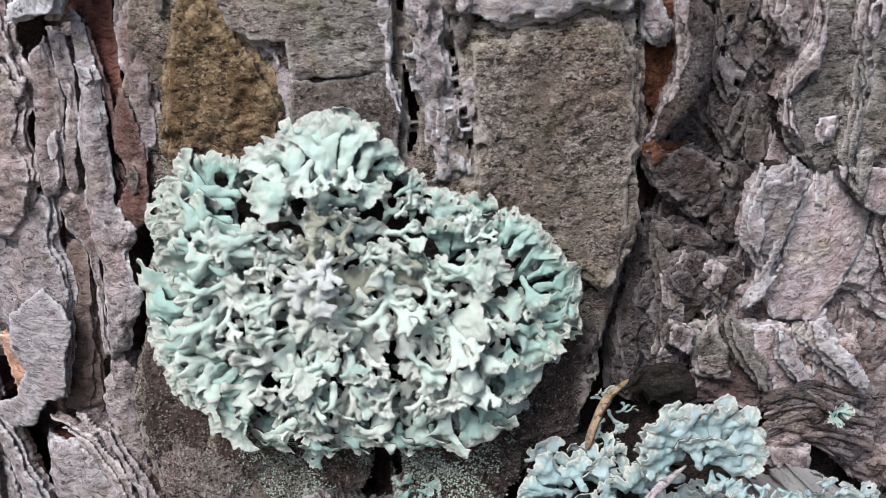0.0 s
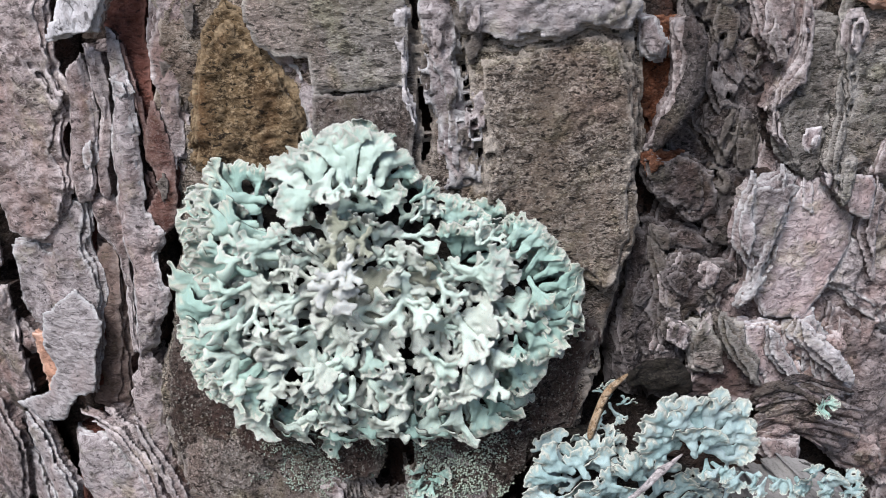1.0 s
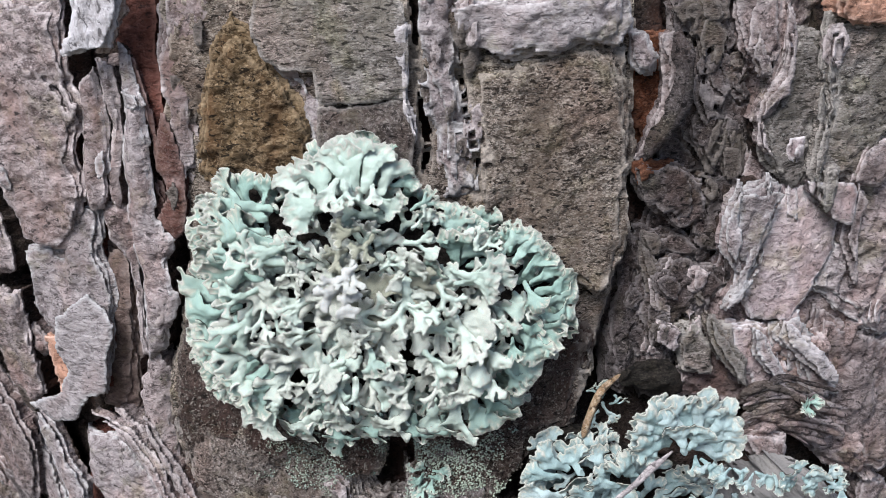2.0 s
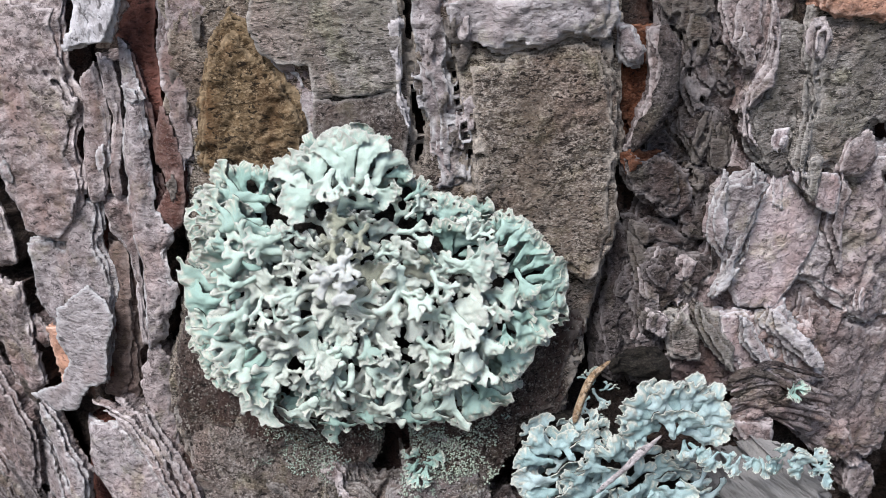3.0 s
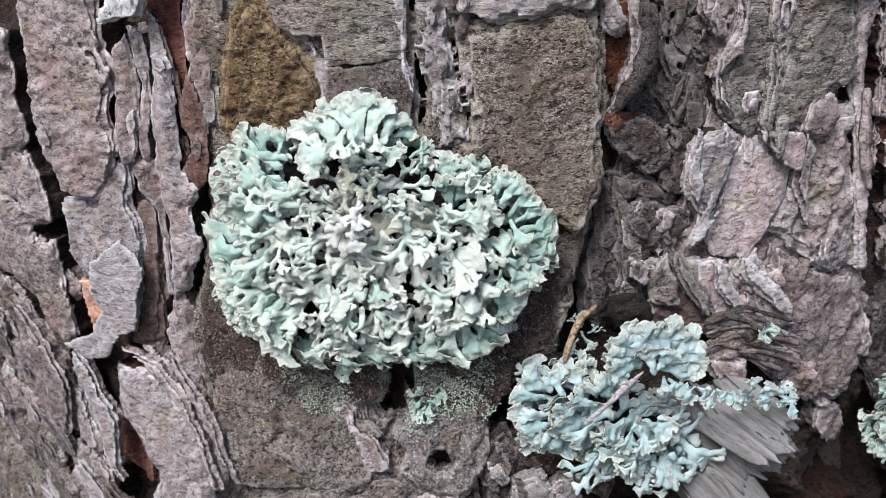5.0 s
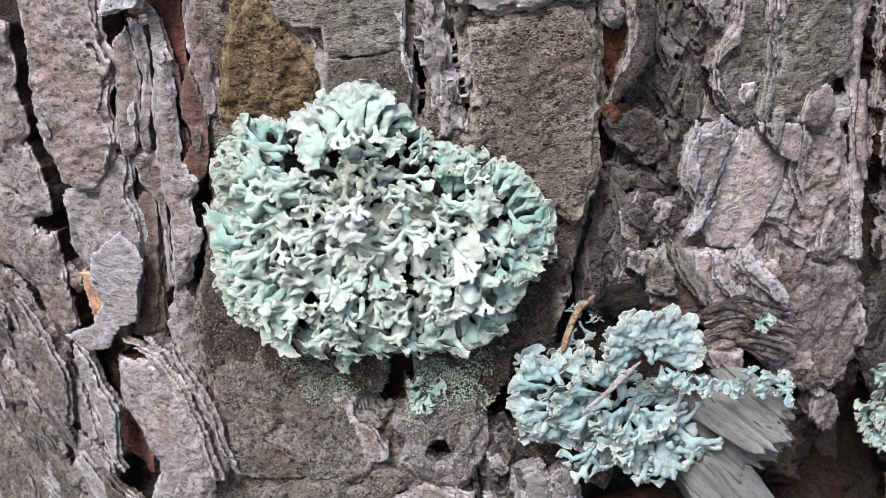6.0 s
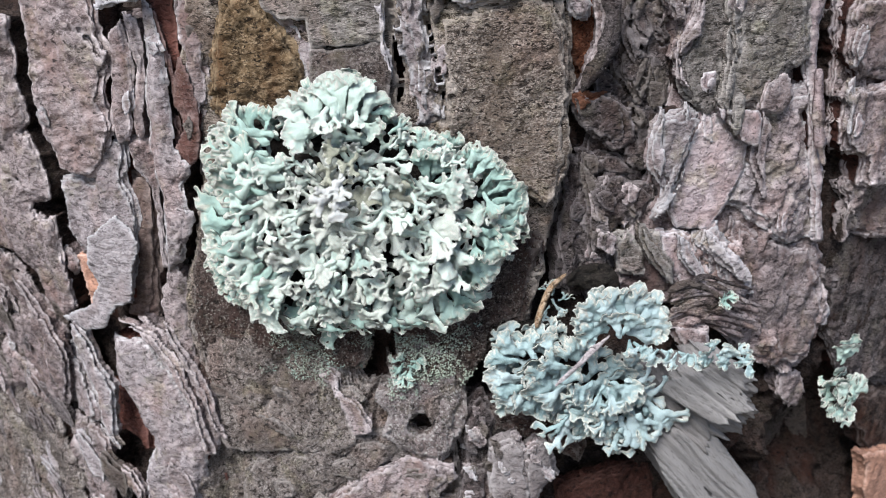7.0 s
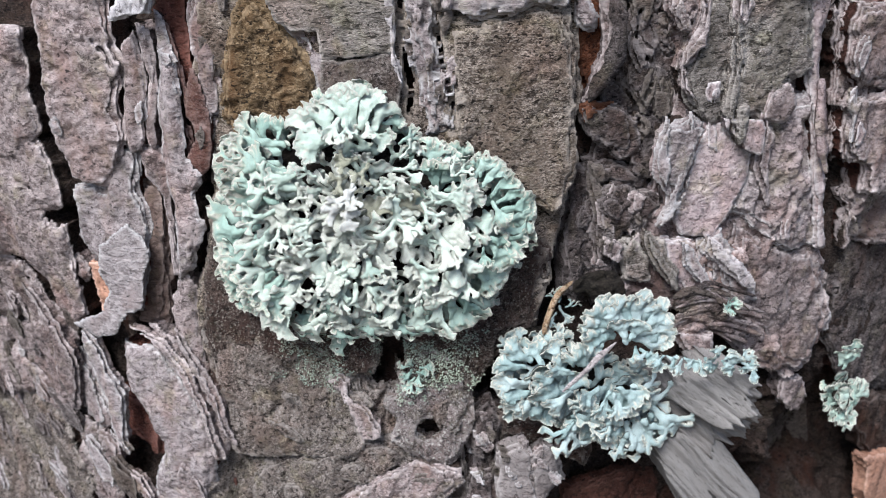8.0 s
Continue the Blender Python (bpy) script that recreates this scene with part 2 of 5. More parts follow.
GREEN = bark_material("green_dusted_bark", (0.16, 0.14, 0.12), (0.39, 0.345, 0.315), (0.66, 0.61, 0.57), (0.29, 0.26, 0.21), 0.5, (0.6, 0.6, 1.8), gritty=1.6, relief=1.4)
def wood_material(name, angle, lean, dark, mid, pale):
    m, nodes, links, shader, co = start_material(name)
    turn = nodes.new("ShaderNodeMapping")
    turn.inputs["Rotation"].default_value = (0, radians(angle), radians(lean))
    links.new(co, turn.inputs[0])
    grainy = noise_of(nodes, links, turn.outputs[0], 2300, 4, (0.06, 1, 1), 0.7)
    split = noise_of(nodes, links, turn.outputs[0], 480, 2, (0.012, 1, 1), 0.5)
    broad = noise_of(nodes, links, turn.outputs[0], 350, 3, (0.12, 1, 1), 0.6)
    col = ramp_between(nodes, links, grainy, dark, mid, 0.3, 0.48)
    col = ramp_between(nodes, links, broad, col, pale, 0.45, 1.0)
    col = ramp_between(nodes, links, split, tuple(c * 0.3 for c in dark), col, 0.29, 0.32)
    links.new(col, shader.inputs["Base Color"])
    shader.inputs["Roughness"].default_value = 0.75
    add_bump(nodes, links, shader, ((broad, 0.6, 0.001), (split, 0.5, 0.001), (grainy, 0.8, 0.0006)))
    return m


DULL = wood_material("dull_stub_wood", -45, 12, (0.08, 0.07, 0.065), (0.24, 0.225, 0.215), (0.36, 0.345, 0.33))
STUB = wood_material("weathered_stub_wood", -40, 38, (0.13, 0.12, 0.115), (0.27, 0.258, 0.25), (0.36, 0.348, 0.34))
PLANK = wood_material("weathered_plank_wood", -52, 9, (0.12, 0.11, 0.105), (0.25, 0.238, 0.23), (0.35, 0.338, 0.33))
MINT = lichen_material("mint_lichen", (0.3, 0.47, 0.39), (0.53, 0.7, 0.6), (0.88, 0.87, 0.72), 0.18, 0.32, 0.07, 0.7)
MILK = lichen_material("milky_lichen", (0.52, 0.68, 0.575), (0.77, 0.87, 0.76), (0.88, 0.89, 0.78), 0.14, 0.34, 0.06, 0.2)
CREAM = lichen_material("cream_lichen", (0.59, 0.65, 0.56), (0.79, 0.825, 0.72), (0.84, 0.85, 0.76), 0.14, 0.36, 0.08, 0.1)
TAN = lichen_material("tan_lichen", (0.38, 0.39, 0.29), (0.56, 0.56, 0.44), (0.7, 0.7, 0.56), 0.16, 0.4, 0.1, 0.0)
LEAF = lichen_material("leaf_green_lichen", (0.36, 0.5, 0.42), (0.54, 0.67, 0.58), (0.76, 0.78, 0.66), 0.14, 0.33, 0.04, 0.4)
SEA = lichen_material("blue_green_lichen", (0.32, 0.475, 0.46), (0.56, 0.68, 0.665), (0.82, 0.83, 0.71), 0.16, 0.24, 0.08, 0.6)
UNDER = bark_material("lichen_underside", (0.012, 0.01, 0.008), (0.03, 0.024, 0.02), (0.08, 0.07, 0.055), (0.05, 0.04, 0.03), 0.3)
NEEDLE = bark_material("dry_needle", (0.5, 0.32, 0.18), (0.72, 0.51, 0.32), (0.84, 0.71, 0.55), (0.62, 0.4, 0.23), 0.3, (1, 1, 1), 0.5, mottle=0)
SOIL = bark_material("forest_floor", (0.03, 0.022, 0.015), (0.07, 0.05, 0.032), (0.14, 0.1, 0.06), (0.05, 0.055, 0.02), 0.5)
ORANGE = bark_material("orange_bark", (0.36, 0.19, 0.13), (0.54, 0.3, 0.21), (0.66, 0.44, 0.35), (0.46, 0.24, 0.16), 0.4, mottle=0, relief=0.6, gritty=0.6)

EARTH = bark_material("earthy_bark", (0.112, 0.088, 0.077), (0.3, 0.252, 0.225), (0.56, 0.505, 0.47), (0.21, 0.16, 0.133), 0.5, (0.9, 0.9, 1.1), relief=1.4, gritty=1.5)
IVORY = lichen_material("ivory_lichen", (0.677, 0.696, 0.63), (0.752, 0.752, 0.705), (0.733, 0.733, 0.677))
SPECKLED = bark_material("speckled_bark", (0.17, 0.138, 0.13), (0.32, 0.268, 0.26), (0.52, 0.475, 0.465), (0.26, 0.195, 0.18), 0.4, (1, 1, 1), 0.85, 0.13, (0.6, 0.58, 0.55))
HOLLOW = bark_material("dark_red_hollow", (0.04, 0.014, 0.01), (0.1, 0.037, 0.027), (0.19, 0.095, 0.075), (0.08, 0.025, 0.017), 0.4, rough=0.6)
CURL = bark_material("smooth_curled_bark", (0.177, 0.153, 0.15), (0.272, 0.245, 0.239), (0.367, 0.34, 0.333), (0.218, 0.184, 0.177), 0.4, gritty=0.3, relief=0.5, mottle=0)
# dark grey flaky bark with the shade of the recesses mixed into its colour
DUSK = bark_material("dark_shaded_bark", (0.065, 0.052, 0.05), (0.165, 0.137, 0.133), (0.4, 0.355, 0.35), (0.13, 0.082, 0.068), 0.5, relief=1.2)
RUST = bark_material("rust_inner_bark", (0.1, 0.032, 0.015), (0.22, 0.075, 0.034), (0.38, 0.18, 0.11), (0.15, 0.045, 0.02), 0.4)
BLEACH = bark_material("bleached_bark", (0.29, 0.255, 0.258), (0.48, 0.435, 0.44), (0.68, 0.64, 0.645), (0.35, 0.285, 0.277), 0.4, (0.7, 0.7, 1.4), gritty=0.6, relief=0.7)
PAPER = bark_material("papery_bark", (0.44, 0.41, 0.42), (0.58, 0.55, 0.57), (0.72, 0.7, 0.72), (0.5, 0.45, 0.45), 0.3, (1, 1, 0.6), 0.6, relief=0.4, mottle=0)
SKIN = bark_material("red_skin_bark", (0.13, 0.055, 0.042), (0.25, 0.135, 0.112), (0.42, 0.3, 0.275), (0.2, 0.085, 0.06), 0.5, gritty=0.7)
CHESTNUT = bark_material("chestnut_inner_bark", (0.07, 0.022, 0.015), (0.15, 0.055, 0.04), (0.26, 0.125, 0.1), (0.12, 0.04, 0.027), 0.5, rough=0.55, gritty=0.5, relief=0.6, mottle=0)
CURLED = bark_material("pale_curled_bark", (0.31, 0.27, 0.272), (0.54, 0.485, 0.49), (0.76, 0.72, 0.725), (0.42, 0.34, 0.33), 0.3, (0.7, 0.7, 1.5), 0.6, gritty=0.5, relief=0.8, mottle=0)
CHANNEL = bark_material("smooth_brown_bark", (0.11, 0.075, 0.064), (0.21, 0.145, 0.124), (0.36, 0.285, 0.255), (0.17, 0.11, 0.088), 0.4, (0.8, 0.8, 1.5), 0.6, gritty=0.5, relief=0.7)
PINK = bark_material("pinkish_bark", (0.34, 0.22, 0.18), (0.5, 0.37, 0.32), (0.64, 0.54, 0.5), (0.42, 0.28, 0.22), 0.4, relief=0.5)

# ---------------------------------------------------------------- ground and trunk
gp, gd, go, gq, gr = cut_grid(lambda x, y: 600 - np.hypot(x, y), -600, 600, -600, 600, 10.0)
ground = new("ground", mesh_of("ground", np.column_stack([gp, 0.02 * fbm(gp[:, 0] / 30, gp[:, 1] / 30, 5)]), gq, None, (SOIL,)))
tagged(ground, "brown forest floor of needles and soil", "ground", kind="structure")

trunk = new("pine_trunk")
trunk.location = (AXIS_X, AXIS_Y, 0)
tagged(trunk, "old pine trunk with thick grey-brown flaking bark", "tree trunk")


def part(name, mesh, parent, label="", m=None):
    ob = new(name, mesh)
    ob.parent = parent
    ob.matrix_basis = Matrix.Translation(-parent.location) @ (m or Matrix())
    if label:
        ob["label"] = label
    return ob


def trunk_core():
    turns, rows_ = 260, 380
    a, z = np.meshgrid(np.arange(turns) / turns * 2 * math.pi, np.linspace(-0.05, 3.2, rows_))
    # noise that closes round the trunk
    ca, sa = np.sin(a) * 2.2, np.cos(a) * 2.2
    sway = fbm(ca + z * 1.3, sa - z * 1.1, 3, 3)
    ridges = np.abs(np.sin(a * 11 + 1.6 * sway))
    breaks = np.abs(fbm(ca * 3 + 7, sa * 3 + z * 16, 4, 3))
    plates = np.minimum(smooth(ridges, 0.12, 0.45), smooth(breaks, 0.02, 0.14))
    layers = steps(3 * fbm(ca * 6 + 3 * z, sa * 6 + z * 14, 8, 3), 0.8) / 3
    front = np.exp(-(((a + math.pi) % (2 * math.pi) - math.pi) / 0.8) ** 4) * np.exp(-((z - CENTRE_Z + 0.03) / 0.2) ** 4)
    r = (RADIUS - 14 - 28 * front + (1 - front) * (12 * plates + 3 * layers)) / 1000 * (1 + 0.25 * np.exp(-z / 0.12))
    v = np.stack([AXIS_X + r * np.sin(a), AXIS_Y - r * np.cos(a), z], -1).reshape(-1, 3)
    i = np.arange(turns * (rows_ - 1)).reshape(rows_ - 1, turns)
    j = np.roll(i, -1, 1) - 0
    q = np.stack([i, j, j + turns, i + turns], -1).reshape(-1, 4)
    # the cut top, in rings towards the pith
    last = v[-turns:]
    rings, base = [], len(v)
    for f in (0.66, 0.33, 0.02):
        rings.append(np.array([AXIS_X, AXIS_Y, 3.2]) + (last - np.array([AXIS_X, AXIS_Y, 3.2])) * f)
    v = np.concatenate([v, *rings])
    for k in range(3):
        s = base - turns + k * turns + np.arange(turns)
        n = np.roll(s, -1)
        q = np.concatenate([q, np.column_stack([s, n, n + turns, s + turns])])
    return mesh_of("trunk_core", v, q, None, (BROWN,))


part("trunk_core", trunk_core(), trunk)


def bowl(u, v, cu, cv, ru, rv):
    return np.exp(-(((u - cu) / ru) ** 2 + ((v - cv) / rv) ** 2))


def inner_bark():
    """The rough ground between the plates: fissure floors and thin flakes in terraces."""
    res = 0.9
    p, d, out, quads, rim = cut_grid(lambda x, y: inside(x, y, ((-175, -160), (165, -160), (165, 85), (-175, 85))), -176, 166, -161, 86, res)
    u, v = p.T
    lean = u + 0.22 * v * smooth(-u, 20, 70)
    wu, wv = lean + 5 * fbm(u / 14, v / 22, 11), v + 5 * fbm(u / 12, v / 14, 12)
    flakes = 3.2 * fbm(wu / 9, wv / 26, 13, 4) + 1.2
    flakes = 0.75 * steps(flakes * 1.5, 0.8) / 1.5 * 1.3 + 0.25 * flakes
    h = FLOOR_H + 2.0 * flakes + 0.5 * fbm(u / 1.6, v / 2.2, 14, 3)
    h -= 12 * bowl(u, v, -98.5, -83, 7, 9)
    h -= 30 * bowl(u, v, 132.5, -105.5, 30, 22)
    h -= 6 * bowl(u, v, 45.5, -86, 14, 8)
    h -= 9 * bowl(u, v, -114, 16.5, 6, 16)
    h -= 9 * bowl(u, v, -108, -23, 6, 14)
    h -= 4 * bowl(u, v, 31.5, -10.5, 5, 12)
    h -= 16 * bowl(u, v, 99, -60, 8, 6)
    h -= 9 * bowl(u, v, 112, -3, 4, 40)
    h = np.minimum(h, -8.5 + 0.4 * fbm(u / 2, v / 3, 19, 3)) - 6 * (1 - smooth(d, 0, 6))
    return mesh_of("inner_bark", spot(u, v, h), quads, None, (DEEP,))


part("inner_bark", inner_bark(), trunk, "reddish floor of the bark fissures, darkened with painted shade")
plate_count = [0]
# how far the bark stands out, kept while it is built up, in half millimetres of the chart
RELIEF_U, RELIEF_V = -185.0, -170.0
relief_map = np.full((530, 730), -12.0)


def raise_relief(u, v, h):
    j, i = np.clip(((u - RELIEF_U) * 2).astype(int), 0, 729), np.clip(((v - RELIEF_V) * 2).astype(int), 0, 529)
    np.maximum.at(relief_map, (i, j), h)


def relief_near(u, v, r=2.0):
    j, i, k = int((u - RELIEF_U) * 2), int((v - RELIEF_V) * 2), max(1, int(r * 2))
    return relief_map[max(0, i - k):i + k + 1, max(0, j - k):j + k + 1]




def along(px, py, line):
    best = np.full(np.shape(px), 1e9)
    for (ax, ay), (bx, by) in zip(line[:-1], line[1:]):
        ex, ey = bx - ax, by - ay
        t = np.clip(((px - ax) * ex + (py - ay) * ey) / (ex * ex + ey * ey + 1e-9), 0, 1)
        best = np.minimum(best, np.hypot(px - ax - t * ex, py - ay - t * ey))
    return best


# long cracks that run through the plates: course and half width
FISSURES = (
    (((-145.5, -51.5), (-131, -55.5), (-122.5, -68.5), (-116.5, -82.5), (-116.5, -103)), 0.6),
    (((-127, -24), (-119.5, -38), (-116, -52)), 0.55),
    (((-162, -80.5), (-139.5, -85.5), (-133.5, -102)), 0.6),
    (((102, 52), (101, 35.5), (101.5, 23), (105, 0), (110.5, -22.5), (116, -39)), 3.6),
    (((67.5, 52), (70.5, 36), (69, 28), (68, 21), (67.5, 17.5)), 0.55),
    (((59.5, 11.5), (55.5, 2.5), (50.5, -4.5), (46.5, -7), (42, -12)), 0.6),
    (((-86.5, 44), (-83, 40.5), (-82, 36.5)), 0.6),
    (((36, 30.5), (40, 40.5), (40.5, 53.5)), 0.6),
    (((-29.5, -43.5), (-29.5, -51), (-28, -61.5), (-24.5, -64), (-17, -63)), 0.45),
    (((-12.5, 63.5), (-12, 53), (-12, 42.5), (-10.5, 35), (-11, 26)), 1.1),
    (((-3.5, 48), (-1, 32.5), (-0.5, 22)), 0.6),
    (((-18, -31), (-18, -39), (-20, -45.5)), 3.9),
    (((45, 48), (44, 40.5), (50, 33.5), (46, 21.5), (48.5, 16)), 0.6),
    (((111, 0), (113.5, -20), (117, -42), (120, -58)), 4.5),
)


def flaked(u, v, seed, long=24.0, wide=8.0, levels=2.2):
    """Thin layers of bark broken away along wavering contours, each a little undercut."""
    wu, wv = u + 3.5 * fbm(u / 11, v / 16, seed, 3), v + 5 * fbm(u / 9, v / 13, seed + 1, 3)
    f = fbm(wu / wide, wv / long, seed + 2, 4, 0.55) * levels
    g = f + 0.18 * fbm(u / 1.5, v / 2, seed + 3, 2)
    cut = np.exp(-((g - np.floor(g) - 0.76) / 0.09) ** 2) * smooth(fbm(u / 8, v / 12, seed + 4, 2), -0.35, 0.1)
    return (0.8 * steps(g, 0.84) + 0.2 * f - 0.55 * cut) / levels


def cracks(u, v, seed, wide=9.0, long=20.0, width=0.07):
    n = fbm((u + 2 * fbm(u / 5, v / 5, seed, 3)) / wide, v / long, seed + 1, 3)
    return np.exp(-(n / width) ** 2)


def bark_plate(outline, h, material, thick=5.0, relief=0.5, ripple=(5.0, 9.0), jag=0.7, tilt=(0, 0), curl=0.0, leaves=3, step=0.9, holes=(), res=0.62, side=None, name="bark_plate", label="", fine=0.16, grow=0.3, flaky=0.7, crack=0.8, bulge=0.4, parent=None):
    """A plate of bark with a torn outline (u, v), its face about h out of the chart: a stack of thin leaves, each undercut.
    ripple: the length of the relief along u and v; tilt: rise per millimetre; curl: lift of the edges."""
    plate_count[0] += 1
    seed = plate_count[0] * 17
    pts = np.array(outline, float)
    lo, hi = pts.min(0) - 3.5, pts.max(0) + 3.5
    mid = pts.mean(0)
    near = [(line, half) for line, half in FISSURES if all(min(q[c] for q in line) - 3 < hi[c] and max(q[c] for q in line) + 3 > lo[c] for c in (0, 1))]

    def field(x, y, k):
        wx = x + jag * fbm(x / 4, y / 10, seed, 2) + 0.6 * jag * fbm(x / 1.7, y / 3.0, seed + 9 + 50 * k, 3)
        wy = y + jag * fbm(x / 7 + 40, y / 7, seed + 1, 2) + 0.7 * jag * fbm(x / 1.7, y / 2.2 + 7, seed + 8 + 50 * k, 3)
        f = inside(wx, wy, pts) + grow - (0.35 + 0.9 * smooth(fbm(x / 9, y / 14, seed + 3 + 50 * k, 2), -0.3, 0.6)) * (leaves - 1 - k)
        for hu, hv, hr in holes:
            f = np.minimum(f, np.hypot(wx - hu, wy - hv) - hr)
        for line, half in near:
            f = np.minimum(f, along(wx, wy, line) - half * (1 - 0.12 * k) * (1 + 0.5 * grain(x / 3, y / 4, 77)))
        return f

    verts, faces, slots, rims, total = [], [], [], [], 0
    for k in range(leaves):
        p, d, out, quads, rim = cut_grid(lambda x, y: field(x, y, k), lo[0], hi[0], lo[1], hi[1], res)
        if len(quads) < 4:
            continue
        u, v = p.T
        if k:
            under = field(u, v, k - 1)
            quads = quads[~np.all(under[quads] > 1.6, 1)]
        top = h - k * step + relief * fbm(u / ripple[0], v / ripple[1], seed + 4, 5, 0.55) + fine * fbm(u / 0.9, v / 0.9, seed + 5, 2)
        top += flaky * flaked(u, v, seed + 11) - crack * cracks(u, v, seed + 12) * smooth(fbm(u / 15, v / 15, seed + 13, 2), -0.2, 0.3)
        top += tilt[0] * (u - mid[0]) + tilt[1] * (v - mid[1])
        top += (curl * (1 - smooth(d, 0, 6)) ** 2 if k == 0 else 0) - bulge * (1 - smooth(d, 0, 2.5)) ** 2
        raise_relief(u, v, top)
        last = k == leaves - 1
        rings = [(p - out * 0.05, top - 0.3), (p - out * 0.55, top - step * 1.25)]
        if last:
            rings += [(p + out * (0.5 * fbm(u / 2.2 + 9 * f, v / 2.2, seed + 6, 2) - 0.5)[:, None], top - thick * f) for f in (0.45, 0.7, 1.0)]
        uvh, fs, ss, on_rim = wrapped("plate", p, quads, rim, top, rings, ())
        fs, ss = fs[:-len(quads)], ss[:-len(quads)]
        if not last:
            ss[:] = 0
        else:
            ss[len(quads):len(quads) + 2 * len(rim)] = 0
        used, flat = np.unique(fs, return_inverse=True)
        verts.append(uvh[used])
        # rim paleness for weathered edges and their painted highlights
        worn_highlight = np.zeros(len(uvh))
        worn_highlight[:len(p)] = np.exp(-d / 0.7)
        worn_highlight[len(p):len(p) + len(on_rim)] = 0.6
        rims.append(worn_highlight[used])
        faces.append(flat.reshape(-1, 4) + total)
        slots.append(ss)
        total += len(used)
    if not verts:
        return None
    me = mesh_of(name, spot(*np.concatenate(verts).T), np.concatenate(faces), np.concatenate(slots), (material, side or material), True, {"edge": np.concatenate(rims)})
    return part(name, me, parent or trunk, label)


def sweep(name, path, width, depth, materials, parent=None, label="", sides=10, rows_=26, taper=(0.35, 0.12), ridge=0.0, wobble=0.15, seed=1, fork=False):
    """A flattened, tapering strand along control points (u, v, h), width across the bark and depth out of it."""
    ctrl = np.array(path, float)
    s = np.linspace(0, len(ctrl) - 1, rows_)
    pad = np.vstack([2 * ctrl[0] - ctrl[1], ctrl, 2 * ctrl[-1] - ctrl[-2]])
    i = np.minimum(s.astype(int), len(ctrl) - 2)
    f = (s - i)[:, None]
    a, b, c, d = pad[i], pad[i + 1], pad[i + 2], pad[i + 3]
    mid = 0.5 * (2 * b + (c - a) * f + (2 * a - 5 * b + 4 * c - d) * f ** 2 + (3 * b - a - 3 * c + d) * f ** 3)
    way = np.gradient(mid, axis=0)
    way /= np.linalg.norm(way, axis=1)[:, None] + 1e-9
    across = np.column_stack([way[:, 1], -way[:, 0], 0 * way[:, 0]])
    across /= np.linalg.norm(across, axis=1)[:, None] + 1e-9
    outw = np.cross(across, way)
    outw *= np.sign(outw[:, 2:3] + 1e-9)
    t = np.linspace(0, 1, rows_)
    thin = np.minimum(1, taper[0] + (1 - taper[0]) * np.sqrt(np.minimum(1, t / 0.18))) * np.minimum(1, taper[1] + (1 - taper[1]) * np.sqrt(np.minimum(1, (1 - t) / 0.25)))
    thin = thin * (1 + wobble * fbm(t * 6, t * 0 + seed, seed, 3))
    ang = np.arange(sides) / sides * 2 * math.pi
    r = 1 + ridge * np.cos(ang * 5) + 0.5 * wobble * fbm(ang[None] * 1.5, t[:, None] * 9, seed + 3, 2)
    ring = mid[:, None] + (thin[:, None] * r * np.cos(ang))[..., None] * across[:, None] * width / 2 + (thin[:, None] * r * np.sin(ang))[..., None] * outw[:, None] * depth / 2
    n = rows_ * sides
    v = np.concatenate([ring.reshape(-1, 3), mid[:1], mid[-1:]])
    k = np.arange((rows_ - 1) * sides).reshape(rows_ - 1, sides)
    j = np.roll(k, -1, 1)
    q = np.stack([k, j, j + sides, k + sides], -1).reshape(-1, 4)
    e0 = np.arange(sides)
    e1 = np.roll(e0, -1)
    q = np.concatenate([q, np.column_stack([e1, e0, e0 * 0 + n, e0 * 0 + n])[:, [0, 1, 2, 2]], np.column_stack([e0, e1, e0 * 0 + n + 1, e0 * 0 + n + 1]) + np.array([n - sides, n - sides, 0, 0])])
    me = bpy.data.meshes.new(name)
    me.from_pydata(spot(*v.T).tolist(), [], [tuple(dict.fromkeys(f)) for f in q.tolist()])
    me.polygons.foreach_set("use_smooth", np.full(len(me.polygons), True))
    for m in materials:
        me.materials.append(m)
    me.update()
    if parent:
        return part(name, me, parent, label)
    ob = new(name, me)
    return ob


def scattered_flakes(region, count, seed, lean, sizes, materials, long=(1.2, 2.8)):
    """Thin flakes of many sizes that cling to the bark, their edges a little lifted."""
    rnd = random.Random(seed)
    pts = np.array(region, float)
    lo, hi = pts.min(0), pts.max(0)
    made = 0
    while made < count:
        u, v = rnd.uniform(lo[0], hi[0]), rnd.uniform(lo[1], hi[1])
        made += 0.2
        if inside(np.array([u]), np.array([v]), region)[0] < 0:
            continue
        made += 0.8
        w = rnd.uniform(*sizes)
        tall = w * rnd.uniform(*long)
        a0 = math.radians(lean + rnd.gauss(0, 9))
        shape = []
        n = rnd.randint(6, 9)
        for k in range(n):
            a = 2 * math.pi * (k + rnd.uniform(-0.3, 0.3)) / n
            r = rnd.uniform(0.65, 1.15)
            x, y = w * r * math.cos(a) / 2, tall * r * math.sin(a) / 2
            shape.append((u + x * math.cos(a0) - y * math.sin(a0), v + x * math.sin(a0) + y * math.cos(a0)))
        here = relief_near(u, v, w * 0.3)
        if not here.size:
            continue
        level = float(np.percentile(here, 75))
        if level < -7.5:
            continue
